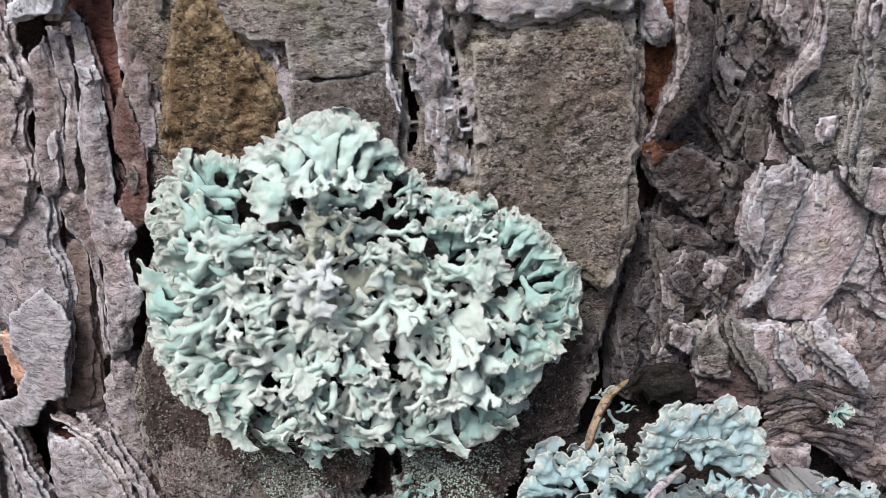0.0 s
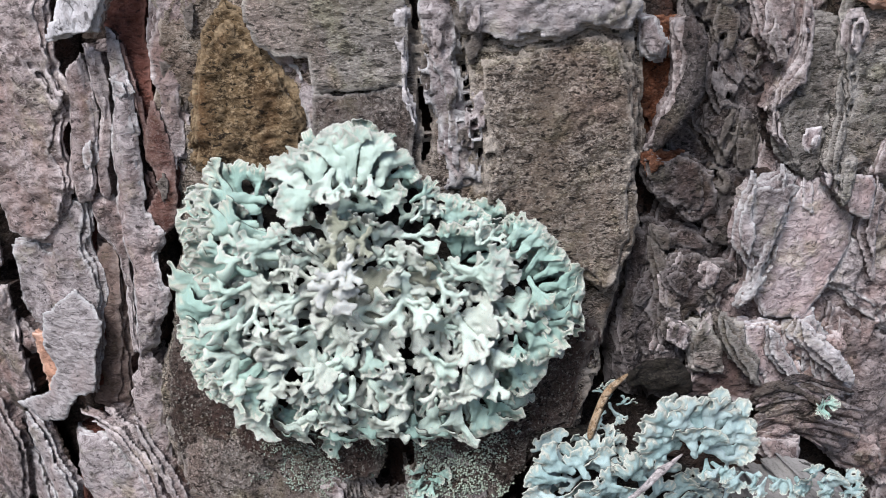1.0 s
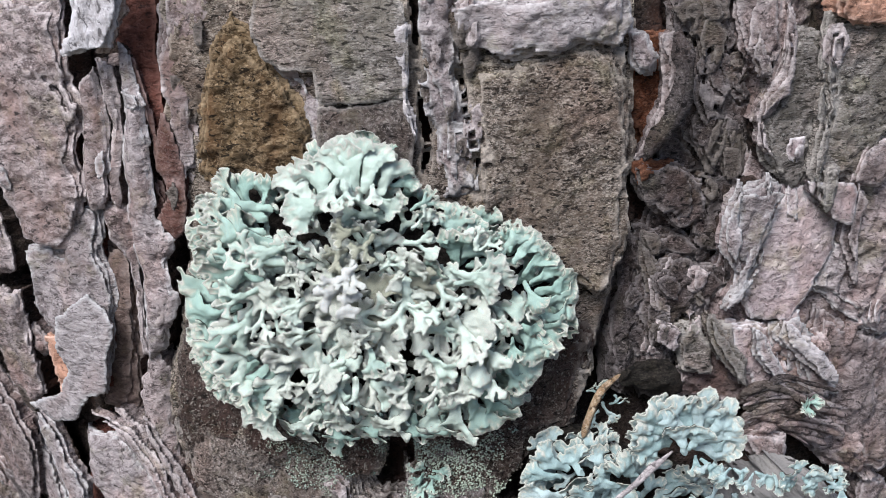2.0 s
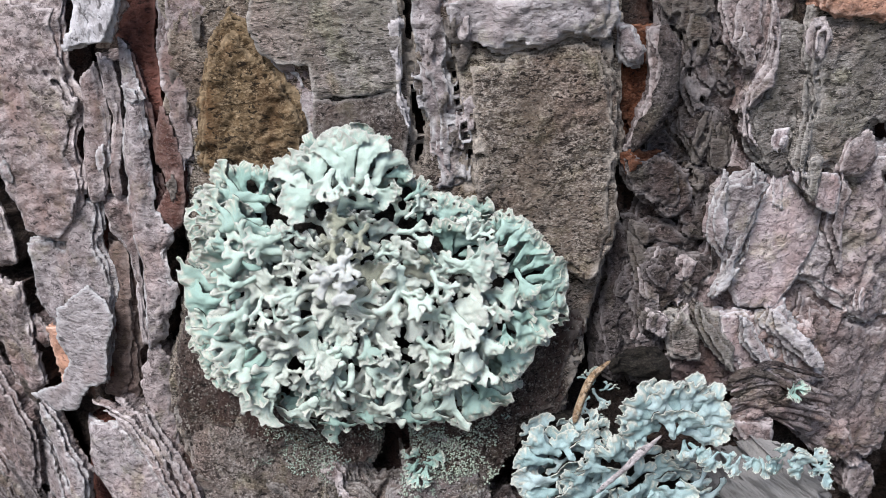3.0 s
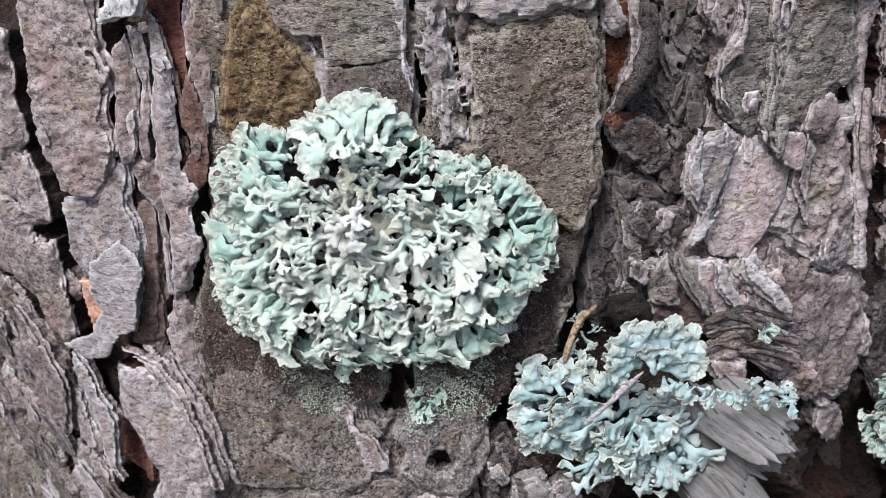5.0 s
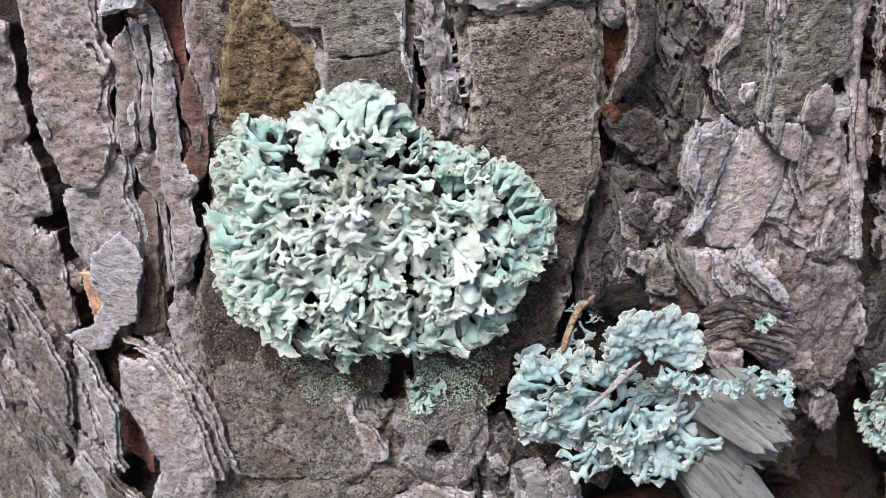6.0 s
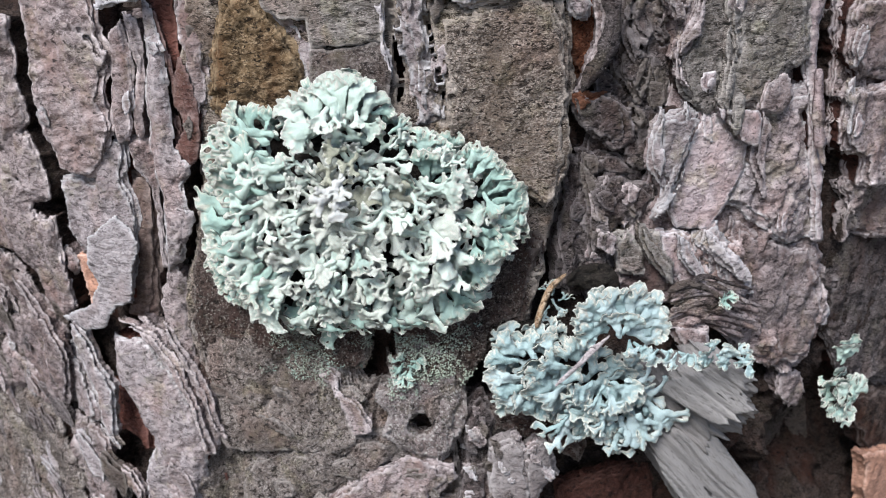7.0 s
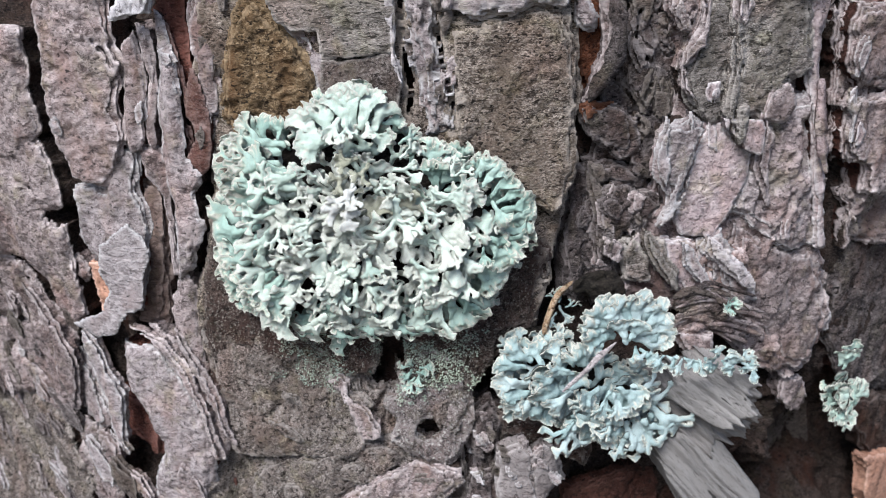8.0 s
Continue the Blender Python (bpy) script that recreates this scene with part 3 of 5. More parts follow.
        bark_plate(shape, level + rnd.uniform(0.2, 0.9), rnd.choice(materials), thick=2.2, leaves=2, step=0.6, relief=0.25, flaky=0.5, crack=0.5, jag=0.35, grow=0.0, bulge=0.1, curl=rnd.uniform(-0.4, 0.9), tilt=(rnd.gauss(0, 0.07), rnd.gauss(0, 0.05)), name="bark_flake")


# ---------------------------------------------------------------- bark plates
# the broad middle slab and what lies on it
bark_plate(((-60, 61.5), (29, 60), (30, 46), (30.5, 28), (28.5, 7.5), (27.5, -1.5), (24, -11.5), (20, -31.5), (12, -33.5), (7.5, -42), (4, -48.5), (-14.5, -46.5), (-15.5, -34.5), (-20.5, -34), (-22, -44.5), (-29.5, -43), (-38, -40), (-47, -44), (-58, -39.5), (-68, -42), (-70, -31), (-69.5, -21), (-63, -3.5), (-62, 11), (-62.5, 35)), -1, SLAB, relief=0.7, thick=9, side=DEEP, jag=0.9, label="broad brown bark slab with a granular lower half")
bark_plate(((-56, 26.5), (-54.5, 39), (-50, 50.5), (-46.5, 56.5), (-42.5, 53.5), (-39.5, 48), (-35.5, 42.5), (-32, 34.5), (-31.5, 23), (-52.5, 21)), 1, OLIVE, relief=0.7, ripple=(3.5, 2.6), fine=0.3, thick=3, label="olive-brown plate dusted with algae")
bark_plate(((-40, 62), (-16.5, 63.5), (-14, 58.5), (-13, 53.5), (-13.5, 42), (-21.5, 41), (-30, 40.5), (-30.5, 46.5), (-36, 47), (-40, 49), (-42, 53.5)), 2.2, GREEN, relief=0.4, thick=4, ripple=(6, 3), leaves=1, flaky=0.3, crack=0.2, jag=0.4)
bark_plate(((-29.5, 39.5), (-21.5, 40), (-14, 41), (-12.5, 34.5), (-13.5, 26.5), (-28, 24.5), (-30.5, 32)), 1.8, EARTH, relief=0.3, thick=4, ripple=(6, 3), leaves=1, flaky=0.3, crack=0.2, jag=0.4)
bark_plate(((-15.5, 56), (-13, 54.5), (-13.5, 42.5), (-11.5, 36), (-13, 32.5), (-14.5, 41)), 2.8, BLEACH, thick=3, jag=0.8)
bark_plate(((-12.5, 61.5), (-4.5, 61.5), (-3, 47), (-1, 33), (-0.5, 22.5), (-5.5, 22.5), (-8, 33), (-10.5, 46)), 1.2, PALE, relief=0.9, thick=4, ripple=(4, 3), jag=1.0)
bark_plate(((-2.5, 50), (1.5, 49), (13.5, 50), (26, 50), (28.5, 40), (29, 27), (29, 13), (27, 6), (23.5, 0), (15, 7.5), (5.5, 16.5), (0.5, 19), (-1, 34.5)), 3.2, SLAB, thick=9, side=BROWN, ripple=(9, 2.6), relief=0.22, fine=0.25, jag=0.8, label="smooth brown bark slab with fine cross wrinkles")
bark_plate(((-4, 58), (3.5, 60.5), (15, 62), (26.5, 61), (28, 54), (25, 50.5), (19.5, 51.5), (13.5, 50), (5.5, 49), (0.5, 50), (-3, 50)), 4.2, BLEACH, relief=0.6, thick=4, ripple=(9, 4), tilt=(0, 0.05), label="pale mauve broken top of the slab")
bark_plate(((-61, 62.5), (-48.5, 62.5), (-51.5, 53), (-54, 46.5), (-56.5, 28.5), (-58.5, 22.5), (-61, 26), (-61, 37.5), (-62, 46.5)), -0.5, GREY, relief=0.7, thick=6)
bark_plate(((-40, 48), (-35.5, 47.5), (-31, 45), (-30.5, 40), (-29.5, 32), (-32, 28.5), (-32.5, 35), (-36, 42)), 0.4, PALE, relief=0.7, thick=3)
bark_plate(((-63, -4.5), (-67.5, -20.5), (-70.5, -34), (-66, -41), (-57, -37), (-48, -42.5), (-38, -38), (-29.5, -42.5), (-22, -43), (-20.5, -33.5), (-15.5, -34), (-14.5, -46), (4, -48), (7.5, -41.5), (12, -32.5), (20, -31), (24, -11), (19, -1.5), (-12.5, 7), (-46.5, 6.5)), 0.2, GRAIN, relief=0.6, thick=3, flaky=0.3, crack=0.2, fine=0.3, label="dark granular face of the slab below the lichen")

# the worn foot of the slab
bark_plate(((-72.5, -39.5), (3.5, -36.5), (1, -69), (2.5, -95.5), (-81.5, -102.5)), -3.5, EARTH, relief=0.9, thick=5, flaky=2.5, side=DEEP, holes=[(-8.5, -63, 4)])
bark_plate(((-69.5, -31), (-59, -30), (-41, -35.5), (-29, -35), (-28, -43.5), (-26, -52), (-24.5, -58.5), (-23.5, -67.5), (-31.5, -70.5), (-52, -71), (-64, -72.5), (-67.5, -62)), -0.5, EARTH, relief=0.9, thick=6, label="weathered grey-brown bark foot")
bark_plate(((-35.2, -44.5), (-30.6, -43), (-28.5, -45.1), (-29, -49.3), (-25, -53.5), (-22.5, -56.9), (-21.5, -61.2), (-26, -62.5), (-28.3, -57.9), (-29.3, -53.5), (-31, -49), (-32.5, -45.9)), 1.0, GREY, thick=3, jag=0.5, leaves=2, curl=0.8, relief=0.3, label="raised fold of grey bark")
bark_plate(((-15, -34), (-13.5, -34), (-5.5, -34.5), (3, -34.5), (3.5, -46), (4.5, -54.5), (0.5, -68.5), (-3.5, -73.5), (-15.5, -68), (-19.5, -63), (-16.5, -57.5), (-21, -54)), 0.2, SPECKLED, relief=0.5, thick=5, holes=[(-8.5, -60.5, 3.4)], label="granular bark plate with a small square hole")
bark_plate(((-60, -79), (-50, -72), (-37, -67.5), (-21.5, -65), (-15.5, -68.5), (-25.5, -78), (-38.5, -86), (-60.5, -92)), -0.5, EARTH, relief=1.2, thick=5, leaves=4, grow=1.0)
bark_plate(((-38, -86.5), (-28, -78.5), (-12.5, -70), (-0.5, -73), (1, -76.5), (-7, -85.5)), 1.5, GREY, relief=1.0, thick=5, tilt=(0, -0.1), side=DEEP)
bark_plate(((-70.5, -34.5), (-68.5, -44.5), (-60.5, -45), (-62, -52), (-68.5, -54.5), (-71.5, -46.5)), -1, GRAIN, relief=0.7, thick=4)

# long plates beside the slab, leaning
bark_plate(((-175, -27), (-127, -41.5), (-116.5, -54), (-102.5, -69.5), (-110.5, -110), (-239, -161)), -4, EARTH, relief=0.8, thick=5, flaky=3.6, crack=0.8, side=DEEP, holes=[(-98, -83, 7)], grow=0.2)
bark_plate(((-101, 59), (-104, 47.5), (-103.5, 39.5), (-103, 32.5), (-103, 24), (-102, 17), (-99.5, 8), (-93, 6), (-91, 5.5), (-88.5, 6), (-85, 14), (-82, 19), (-82.5, 23.5), (-83, 27), (-81, 33.5), (-79, 38.5), (-82, 43), (-80.5, 59.5)), 3, GREY, relief=0.6, thick=8, side=DEEP, ripple=(5, 3), label="large grey plate ending in a point", grow=0.2)
bark_plate(((-101, 5), (-93, 5.5), (-85, 17.5), (-80, 16), (-82, 5), (-80, 0.5), (-80, -5.5), (-82, -16.5), (-85.5, -28.5), (-90, -29.5), (-95.5, -31), (-96, -23.5), (-97, -15.5), (-100.5, -12.5), (-102.5, -8), (-100.5, -2.5)), 1.2, PALE, relief=0.6, thick=7, side=RED, grow=0.2)
bark_plate(((-71.1, 50.8), (-68, 49.9), (-67.3, 45.3), (-66.2, 39.5), (-65.7, 34.4), (-65.5, 29.8), (-66.2, 25), (-65.3, 19.2), (-65.9, 15.7), (-64.3, 12.5), (-62.4, 10.7), (-62.8, 8.3), (-64.8, 5.9), (-64.8, 2.7), (-64.5, 0.1), (-63.3, -2.3), (-65.1, -7.3), (-67, -9.3), (-68.6, -14), (-73.4, -19.1), (-72.6, -9.7), (-72, 0.8), (-72.2, 9.4), (-73.3, 16.2), (-72.8, 24.7), (-71.1, 35.5), (-71, 42)), 2.2, PALE, relief=0.5, thick=8, side=DEEP, ripple=(4, 10), jag=0.6, leaves=2, bulge=1.6, step=0.7, flaky=0.4, crack=0.3, tilt=(0.12, 0), grow=0.1, label="long smooth grey strip with a frayed edge")
bark_plate(((-75.4, 48.5), (-71.5, 45.8), (-71.1, 40.1), (-72.1, 31.5), (-74, 24), (-74.2, 17.8), (-75.6, 16), (-76.8, 19), (-76.6, 23.9), (-74.9, 28.7), (-74, 34.1), (-74.4, 39)), 2.0, GREY, relief=0.4, thick=6, jag=0.4, leaves=2, bulge=1.4, step=0.7, flaky=0.4, crack=0.2, grow=0.0)
bark_plate(((-79.3, 43.1), (-76, 46.4), (-74.6, 39.4), (-74.1, 34.2), (-75.2, 27.5), (-76.8, 24.3), (-77.1, 19.1), (-78.5, 16), (-82, 15.7), (-82.7, 24.3), (-80.3, 33.9)), 2.6, GREY, relief=0.5, thick=6, jag=0.4, leaves=2, bulge=1.4, step=0.7, flaky=0.4, crack=0.2, grow=0.0)
bark_plate(((-68.6, 49.7), (-67.4, 47), (-65.7, 41.3), (-64.7, 36.1), (-64.7, 32.2), (-64.1, 27.6), (-65.2, 26.7), (-65.8, 29.5), (-66.1, 34.1), (-66.9, 39.6), (-68.2, 45.1)), 1.0, SKIN, relief=0.4, thick=5, jag=0.4, leaves=2, bulge=0.8, step=0.6, flaky=0.3, crack=0.2, grow=0.1, label="reddish skin along a crack")
bark_plate(((-62.4, 37.4), (-60.5, 32.7), (-59.6, 27), (-59.4, 19.5), (-60.5, 13.2), (-62.9, 10.6), (-64.9, 13), (-66.1, 15.3), (-62.8, 20.1), (-63.4, 24.1), (-65.1, 26.1), (-63.8, 31.5)), 0.7, SKIN, relief=0.3, thick=4, jag=0.4, leaves=1, bulge=0.6, flaky=0.2, crack=0.1, grow=0.3, holes=[(-61, 23.6, 0.8)], label="smooth red-brown inner bark")
bark_plate(((-71.9, 61.6), (-62.6, 61.7), (-64.2, 49.5), (-64.5, 42.1), (-63.9, 34.5), (-63.6, 26.1), (-66.1, 26.5), (-67, 34.3), (-68, 41.9), (-69.6, 47.2), (-72.4, 51.3)), -2.6, CHESTNUT, relief=0.4, thick=4, jag=0.4, leaves=1, bulge=0.4, flaky=0.4, crack=0.2, grow=0.5, label="dark chestnut inner bark under the flake")
bark_plate(((-68, 24.6), (-65.6, 22.4), (-65.3, 18.5), (-66.9, 15.3), (-65.2, 12.9), (-66.6, 11.1), (-68.3, 14.4), (-67.7, 18.4)), -0.6, SKIN, relief=0.6, thick=4, jag=0.5, leaves=2, flaky=0.8, grow=0.2)
bark_plate(((-80.5, 17.5), (-74.5, 17), (-73, 10), (-73.5, 2.5), (-73.5, -11.5), (-73.5, -17), (-75.5, -18), (-75, -5.5), (-75.5, 3.5), (-78.5, 9.5)), 0.8, GREY, relief=0.5, thick=5, jag=0.5, leaves=2, bulge=1.4, step=0.7, grow=0.2)
bark_plate(((-73.5, -13), (-69.5, -20.5), (-70.5, -33.5), (-69, -47), (-73, -44), (-76.5, -36), (-77, -28)), 0.5, GREY, relief=0.6, thick=6, leaves=2, bulge=1.4, step=0.7, grow=0.2)
bark_plate(((-83.5, 7.5), (-77, 6.5), (-76.5, -7), (-79, -23.5), (-82, -34.5), (-90, -34), (-85.5, -20.5), (-82.5, -6.5), (-84, 1.5)), -2.5, CHANNEL, relief=0.4, thick=4, ripple=(4, 10), grow=0.2)
bark_plate(((-125.5, 46), (-109.5, 45.5), (-110.5, 34.5), (-111.5, 18), (-118, 11), (-136, 8)), 2, GREY, thick=8, side=DEEP, leaves=2, bulge=1.6, grow=0.2)
bark_plate(((-137, 15), (-114.5, 17.5), (-111, 14.5), (-109, 9), (-108.5, -2), (-115, -4), (-118.5, 2.5), (-141, 4)), 1, GREY, relief=0.8, thick=8, side=DEEP, leaves=2, bulge=1.6, grow=0.2)
bark_plate(((-109, -14.5), (-105, -18), (-102.5, -22.5), (-104.5, -24.5), (-108, -22.5)), -0.5, GREY, thick=5, leaves=2, bulge=1.4, step=0.7, grow=0.2)
bark_plate(((-94.5, -39.5), (-82, -40), (-76, -50), (-70, -61), (-68, -70.5), (-74, -92), (-92, -96), (-88.5, -81.5), (-86, -73.5), (-88.5, -63), (-93.5, -55)), 2.0, PALE, relief=0.7, thick=8, side=RED, leaves=2, bulge=1.8, flaky=0.5, label="pale grey plate over a reddish hollow", grow=0.2)
bark_plate(((-84.5, -32.5), (-75, -37), (-70.5, -52), (-64, -62.5), (-66, -72), (-69.5, -61), (-75.5, -46.5)), 1, GREY, thick=6, leaves=2, bulge=1.4, step=0.7, grow=0.2)
bark_plate(((-72.5, -39), (-67, -50.5), (-61.5, -65), (-63.5, -71.5), (-68, -57.5)), 0, GREY, thick=6, jag=0.6, leaves=2, bulge=1.4, step=0.7, grow=0.2)
bark_plate(((-76.5, -87), (-67.5, -83), (-67.5, -94.5), (-79, -99)), -4.5, RED, thick=4)
bark_plate(((-103, -59.5), (-90.5, -64.5), (-91.5, -80), (-94.5, -81), (-98, -75.5), (-103, -77)), -6, RED, thick=4)
bark_plate(((-144, 10), (-124, 8), (-116, -2), (-113, -6), (-107.5, -7), (-106.5, -20), (-105, -32), (-109, -38), (-116, -30), (-124, -19.5), (-152.5, -21.5)), 1.5, GREY, relief=0.9, thick=8, side=DEEP, ripple=(5, 12), leaves=2, bulge=1.8, jag=1.1, step=0.8, grow=0.0)
bark_plate(((-153, -21), (-126, -21), (-118.5, -31.5), (-111.5, -41.5), (-111, -50), (-116, -55), (-122.5, -45.5), (-135.5, -41), (-164, -48.5)), 1, GREY, relief=0.9, thick=8, side=DEEP, ripple=(5, 12), leaves=2, bulge=1.8, jag=1.1, step=0.8, grow=0.0)
bark_plate(((-161.5, -46.5), (-121.5, -38), (-114, -50.5), (-115, -65.5), (-122, -75), (-131.5, -66), (-175, -78)), 2, GREY, relief=1.0, thick=8, side=DEEP, ripple=(5, 12), leaves=2, bulge=1.8, jag=1.1, step=0.8, grow=0.0)
bark_plate(((-111.5, -45), (-106, -55), (-99.5, -67.5), (-106.5, -72.5), (-112.5, -65.5), (-114.5, -55)), 0.5, PALE, relief=0.8, thick=6, side=DEEP, grow=0.2)
bark_plate(((-177, -78), (-134.5, -67.5), (-123.5, -78), (-116, -93.5), (-117.5, -110.5), (-237.5, -170.5)), 1, EARTH, relief=1.2, thick=8, side=DEEP, ripple=(5, 10), leaves=2, bulge=1.8, jag=1.1, step=0.8, grow=0.0)
bark_plate(((-119.5, -70.5), (-110, -72), (-100.5, -73.5), (-101, -84), (-107.5, -108.5), (-116, -111), (-120, -87.5)), 0, GREY, relief=1.2, thick=7, side=DEEP, ripple=(5, 10), leaves=2, bulge=1.8, jag=1.1, step=0.8, grow=0.0)

# flaky plates beyond the slab
bark_plate(((39, 63.5), (53, 63), (55.5, 39.5), (60, 33.5), (56.5, 18), (55, 5.5), (47, -13.5), (47, -30.5), (36.5, -29.5), (33, -9.5), (34, 11), (42.5, 26.5), (40.5, 40.5)), -7, DUSK, relief=0.8, thick=5, flaky=3.0, crack=0.8, res=0.6, side=DEEP)
bark_plate(((49, 63), (106, 60.5), (119, 10.5), (118, -34.5), (89, -39.5), (62.5, -31.5), (44, -28.5), (45, -10.5), (52.5, 7), (54.5, 19), (57.5, 34.5), (52.5, 40.5)), -1.8, GREY, relief=0.8, thick=5, flaky=2.0, crack=0.8, res=0.6, side=DEEP, label="layered grey flaky bark")
bark_plate(((59, -16), (108, -12), (111, -30), (112, -50), (110, -61), (103, -62.5), (87.5, -55), (61.5, -26)), -3, GREY, relief=0.8, thick=5, flaky=3.6, crack=0.8, res=0.6, side=DEEP)
bark_plate(((101, 51.5), (142, 48.5), (171, -36.5), (119, -23.5), (110.5, -2), (110.5, 21)), -3, GREY, relief=0.8, thick=6, flaky=2.5, res=0.6, side=HOLLOW)
bark_plate(((29, 12), (36, 10), (38, -8), (39, -28), (28, -26), (27.5, -12), (30, 2)), -6.0, DUSK, relief=1.0, thick=4, flaky=2.6, crack=0.8, side=DEEP, label="dark flakes in a deep crack")
bark_plate(((34.5, 51), (37, 52), (39, 47.5), (38.5, 36.5), (35, 29.5), (31, 27), (33.5, 33.5), (36.5, 39)), 0.5, GREY, thick=4, jag=0.6)
bark_plate(((29.5, 51.5), (37.5, 51), (39.5, 35.5), (33, 28.5), (30.5, 36)), -4.5, RUST, thick=4, relief=1.0, label="orange-red inner bark")
bark_plate(((27.5, 52.5), (32, 52), (34.5, 48), (34, 44), (29.5, 45)), 0.5, PALE, thick=3)
bark_plate(((30.5, 26.5), (40, 26.5), (44.5, 22), (46.5, 14), (41, 12), (35, 17.5), (31.5, 22)), -1, DUSK, thick=4, tilt=(0.1, 0.1), relief=0.4)
bark_plate(((30, 27), (38.5, 27), (35.5, 23.5), (31.5, 22.5)), 0.8, RUST, thick=2, jag=0.7)
bark_plate(((50, 60.5), (57.5, 59), (59.5, 48.5), (58, 43.5), (54.5, 44), (50.5, 48), (49.5, 54.5)), 0.5, GREY, thick=4, curl=0.8, relief=0.5)
bark_plate(((57.5, 60.5), (61.5, 50.5), (61, 40), (58.5, 36), (54, 34), (57.5, 44.5)), 1.5, GREY, thick=4, jag=0.4)
bark_plate(((66, 62), (92, 62), (91, 51.5), (82, 50), (78, 51.8), (72, 52.6), (68, 54)), 5.0, ORANGE, thick=5, relief=0.5, leaves=2, flaky=0.4)
bark_plate(((42, -9.5), (46.5, -7.5), (51, -18.5), (49.5, -20.5), (44, -19.5)), 0.5, GREEN, thick=4, relief=0.4, jag=0.8)
bark_plate(((46.5, -7.5), (53, -9.5), (55.5, -19), (52, -18.5), (49, -12.5)), 1.2, GREEN, thick=4, relief=0.4, jag=0.8)
bark_plate(((53, -8.5), (63, -11), (69.5, -24), (71.5, -27.5), (61, -27), (56, -21.5)), 1.5, MAUVE, thick=5, relief=0.5)
bark_plate(((63, -12), (70, -9), (76, -19), (83.5, -32), (73.5, -29.5), (67.5, -21)), 2.5, PALE, thick=6, relief=0.6, jag=0.9)
bark_plate(((35, 4), (43, 6), (50.5, -2), (42, -11), (44, -26.5), (37, -24), (33.5, -7.5)), -2.5, DUSK, thick=5, relief=0.9, ripple=(4, 5))
bark_plate(((43.5, 4.5), (54, 1.5), (58.5, -1), (52, -4), (50, -9), (45, -8.5)), -2.3, DUSK, thick=4, relief=0.8)
bark_plate(((40.5, 47.5), (51.5, 48), (54, 40.5), (46.5, 37), (41.5, 40)), -4, DUSK, thick=4, relief=0.8, curl=0.8)
bark_plate(((42, 60.5), (50.5, 60), (51, 49.5), (41, 48.5), (40, 55.5)), -3, DUSK, thick=4, relief=0.8)
bark_plate(((42.5, 37.5), (56.5, 38.5), (59, 30.5), (54, 23), (46.5, 24.5), (43, 29.5)), -4, DUSK, thick=4, relief=1.0)
bark_plate(((46.5, 23.5), (55.5, 21.5), (55, 14.5), (52.5, 5.5), (45, 8), (48, 13)), -3.5, DUSK, thick=4, relief=0.8)
bark_plate(((33.5, 12), (43, 10), (51, 5.5), (44.5, 4.5), (34.5, 3.5)), -4.5, DUSK, thick=4, relief=0.9)

# the far side
bark_plate(((59.5, 52.5), (66, 51), (68.5, 36.5), (67, 28.5), (66, 21.5), (64, 18.5), (60, 22.5), (56, 26), (54.5, 32), (56.5, 36), (60, 39.5)), 2, GREEN, thick=6, relief=0.4, ripple=(3, 2), fine=0.2, jag=0.4, flaky=0.3, crack=0.3, step=0.7, side=DEEP)
bark_plate(((66.5, 54.5), (88, 53), (90.5, 42.5), (91.5, 31.5), (85, 28), (83.5, 20), (78, 18.5), (74.5, 20.5), (66, 20.5), (65.5, 22.5), (67, 28.5), (68.5, 36.5), (66, 43.5)), 3, GREEN, thick=7, relief=0.4, ripple=(3, 2), fine=0.2, jag=0.4, flaky=0.4, crack=0.3, step=0.7, side=DEEP, label="grey-green rough plate")
bark_plate(((62, 20.5), (67.5, 20.5), (73, 13.5), (77.5, 11), (76.5, 4.5), (72.5, -2.5), (68, -10.5), (58, -9), (55.5, -4), (57.5, 5), (59.5, 12)), 0.8, MAUVE, thick=5, relief=0.35, flaky=0.2, crack=0.15, jag=0.4, leaves=2, label="smooth mauve inner plate")
bark_plate(((76.5, 18), (94, 25.5), (102, -18.5), (93.5, -20), (81.5, -11.5), (73, -4.5), (76.5, 4.5), (77.5, 11)), 1, PALE, thick=5, relief=1.0, ripple=(3, 4), flaky=1.6, crack=1.0, jag=0.5, label="pale crumbly bark")
bark_plate(((54.5, 21), (59, 22), (61.5, 20), (58, 11.5), (57, 6), (56, 2.5), (49.5, 8), (48.5, 10.5), (50.5, 15), (51, 20)), 2.5, PALE, thick=5, relief=0.4, curl=1.0, flaky=0.6, jag=0.4, leaves=4, step=0.6, side=DEEP)
bark_plate(((65.5, 21.5), (76, 20), (77.5, 17.5), (76.5, 11.5), (72.5, 13), (69.5, 17), (66.5, 19)), 3.4, MAUVE, thick=2.5, relief=0.2, curl=0.9, flaky=0.2, crack=0, jag=0.35, leaves=1)
bark_plate(((78, 26.5), (83.5, 28.5), (86, 22.5), (83.5, 18.5), (77, 20)), 4, GREY, thick=3, relief=0.3, flaky=0.3, jag=0.4, leaves=2, tilt=(0, 0.1))
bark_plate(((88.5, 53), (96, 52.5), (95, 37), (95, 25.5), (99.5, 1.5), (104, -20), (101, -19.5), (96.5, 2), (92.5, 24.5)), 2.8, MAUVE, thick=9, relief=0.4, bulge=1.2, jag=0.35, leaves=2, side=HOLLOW)
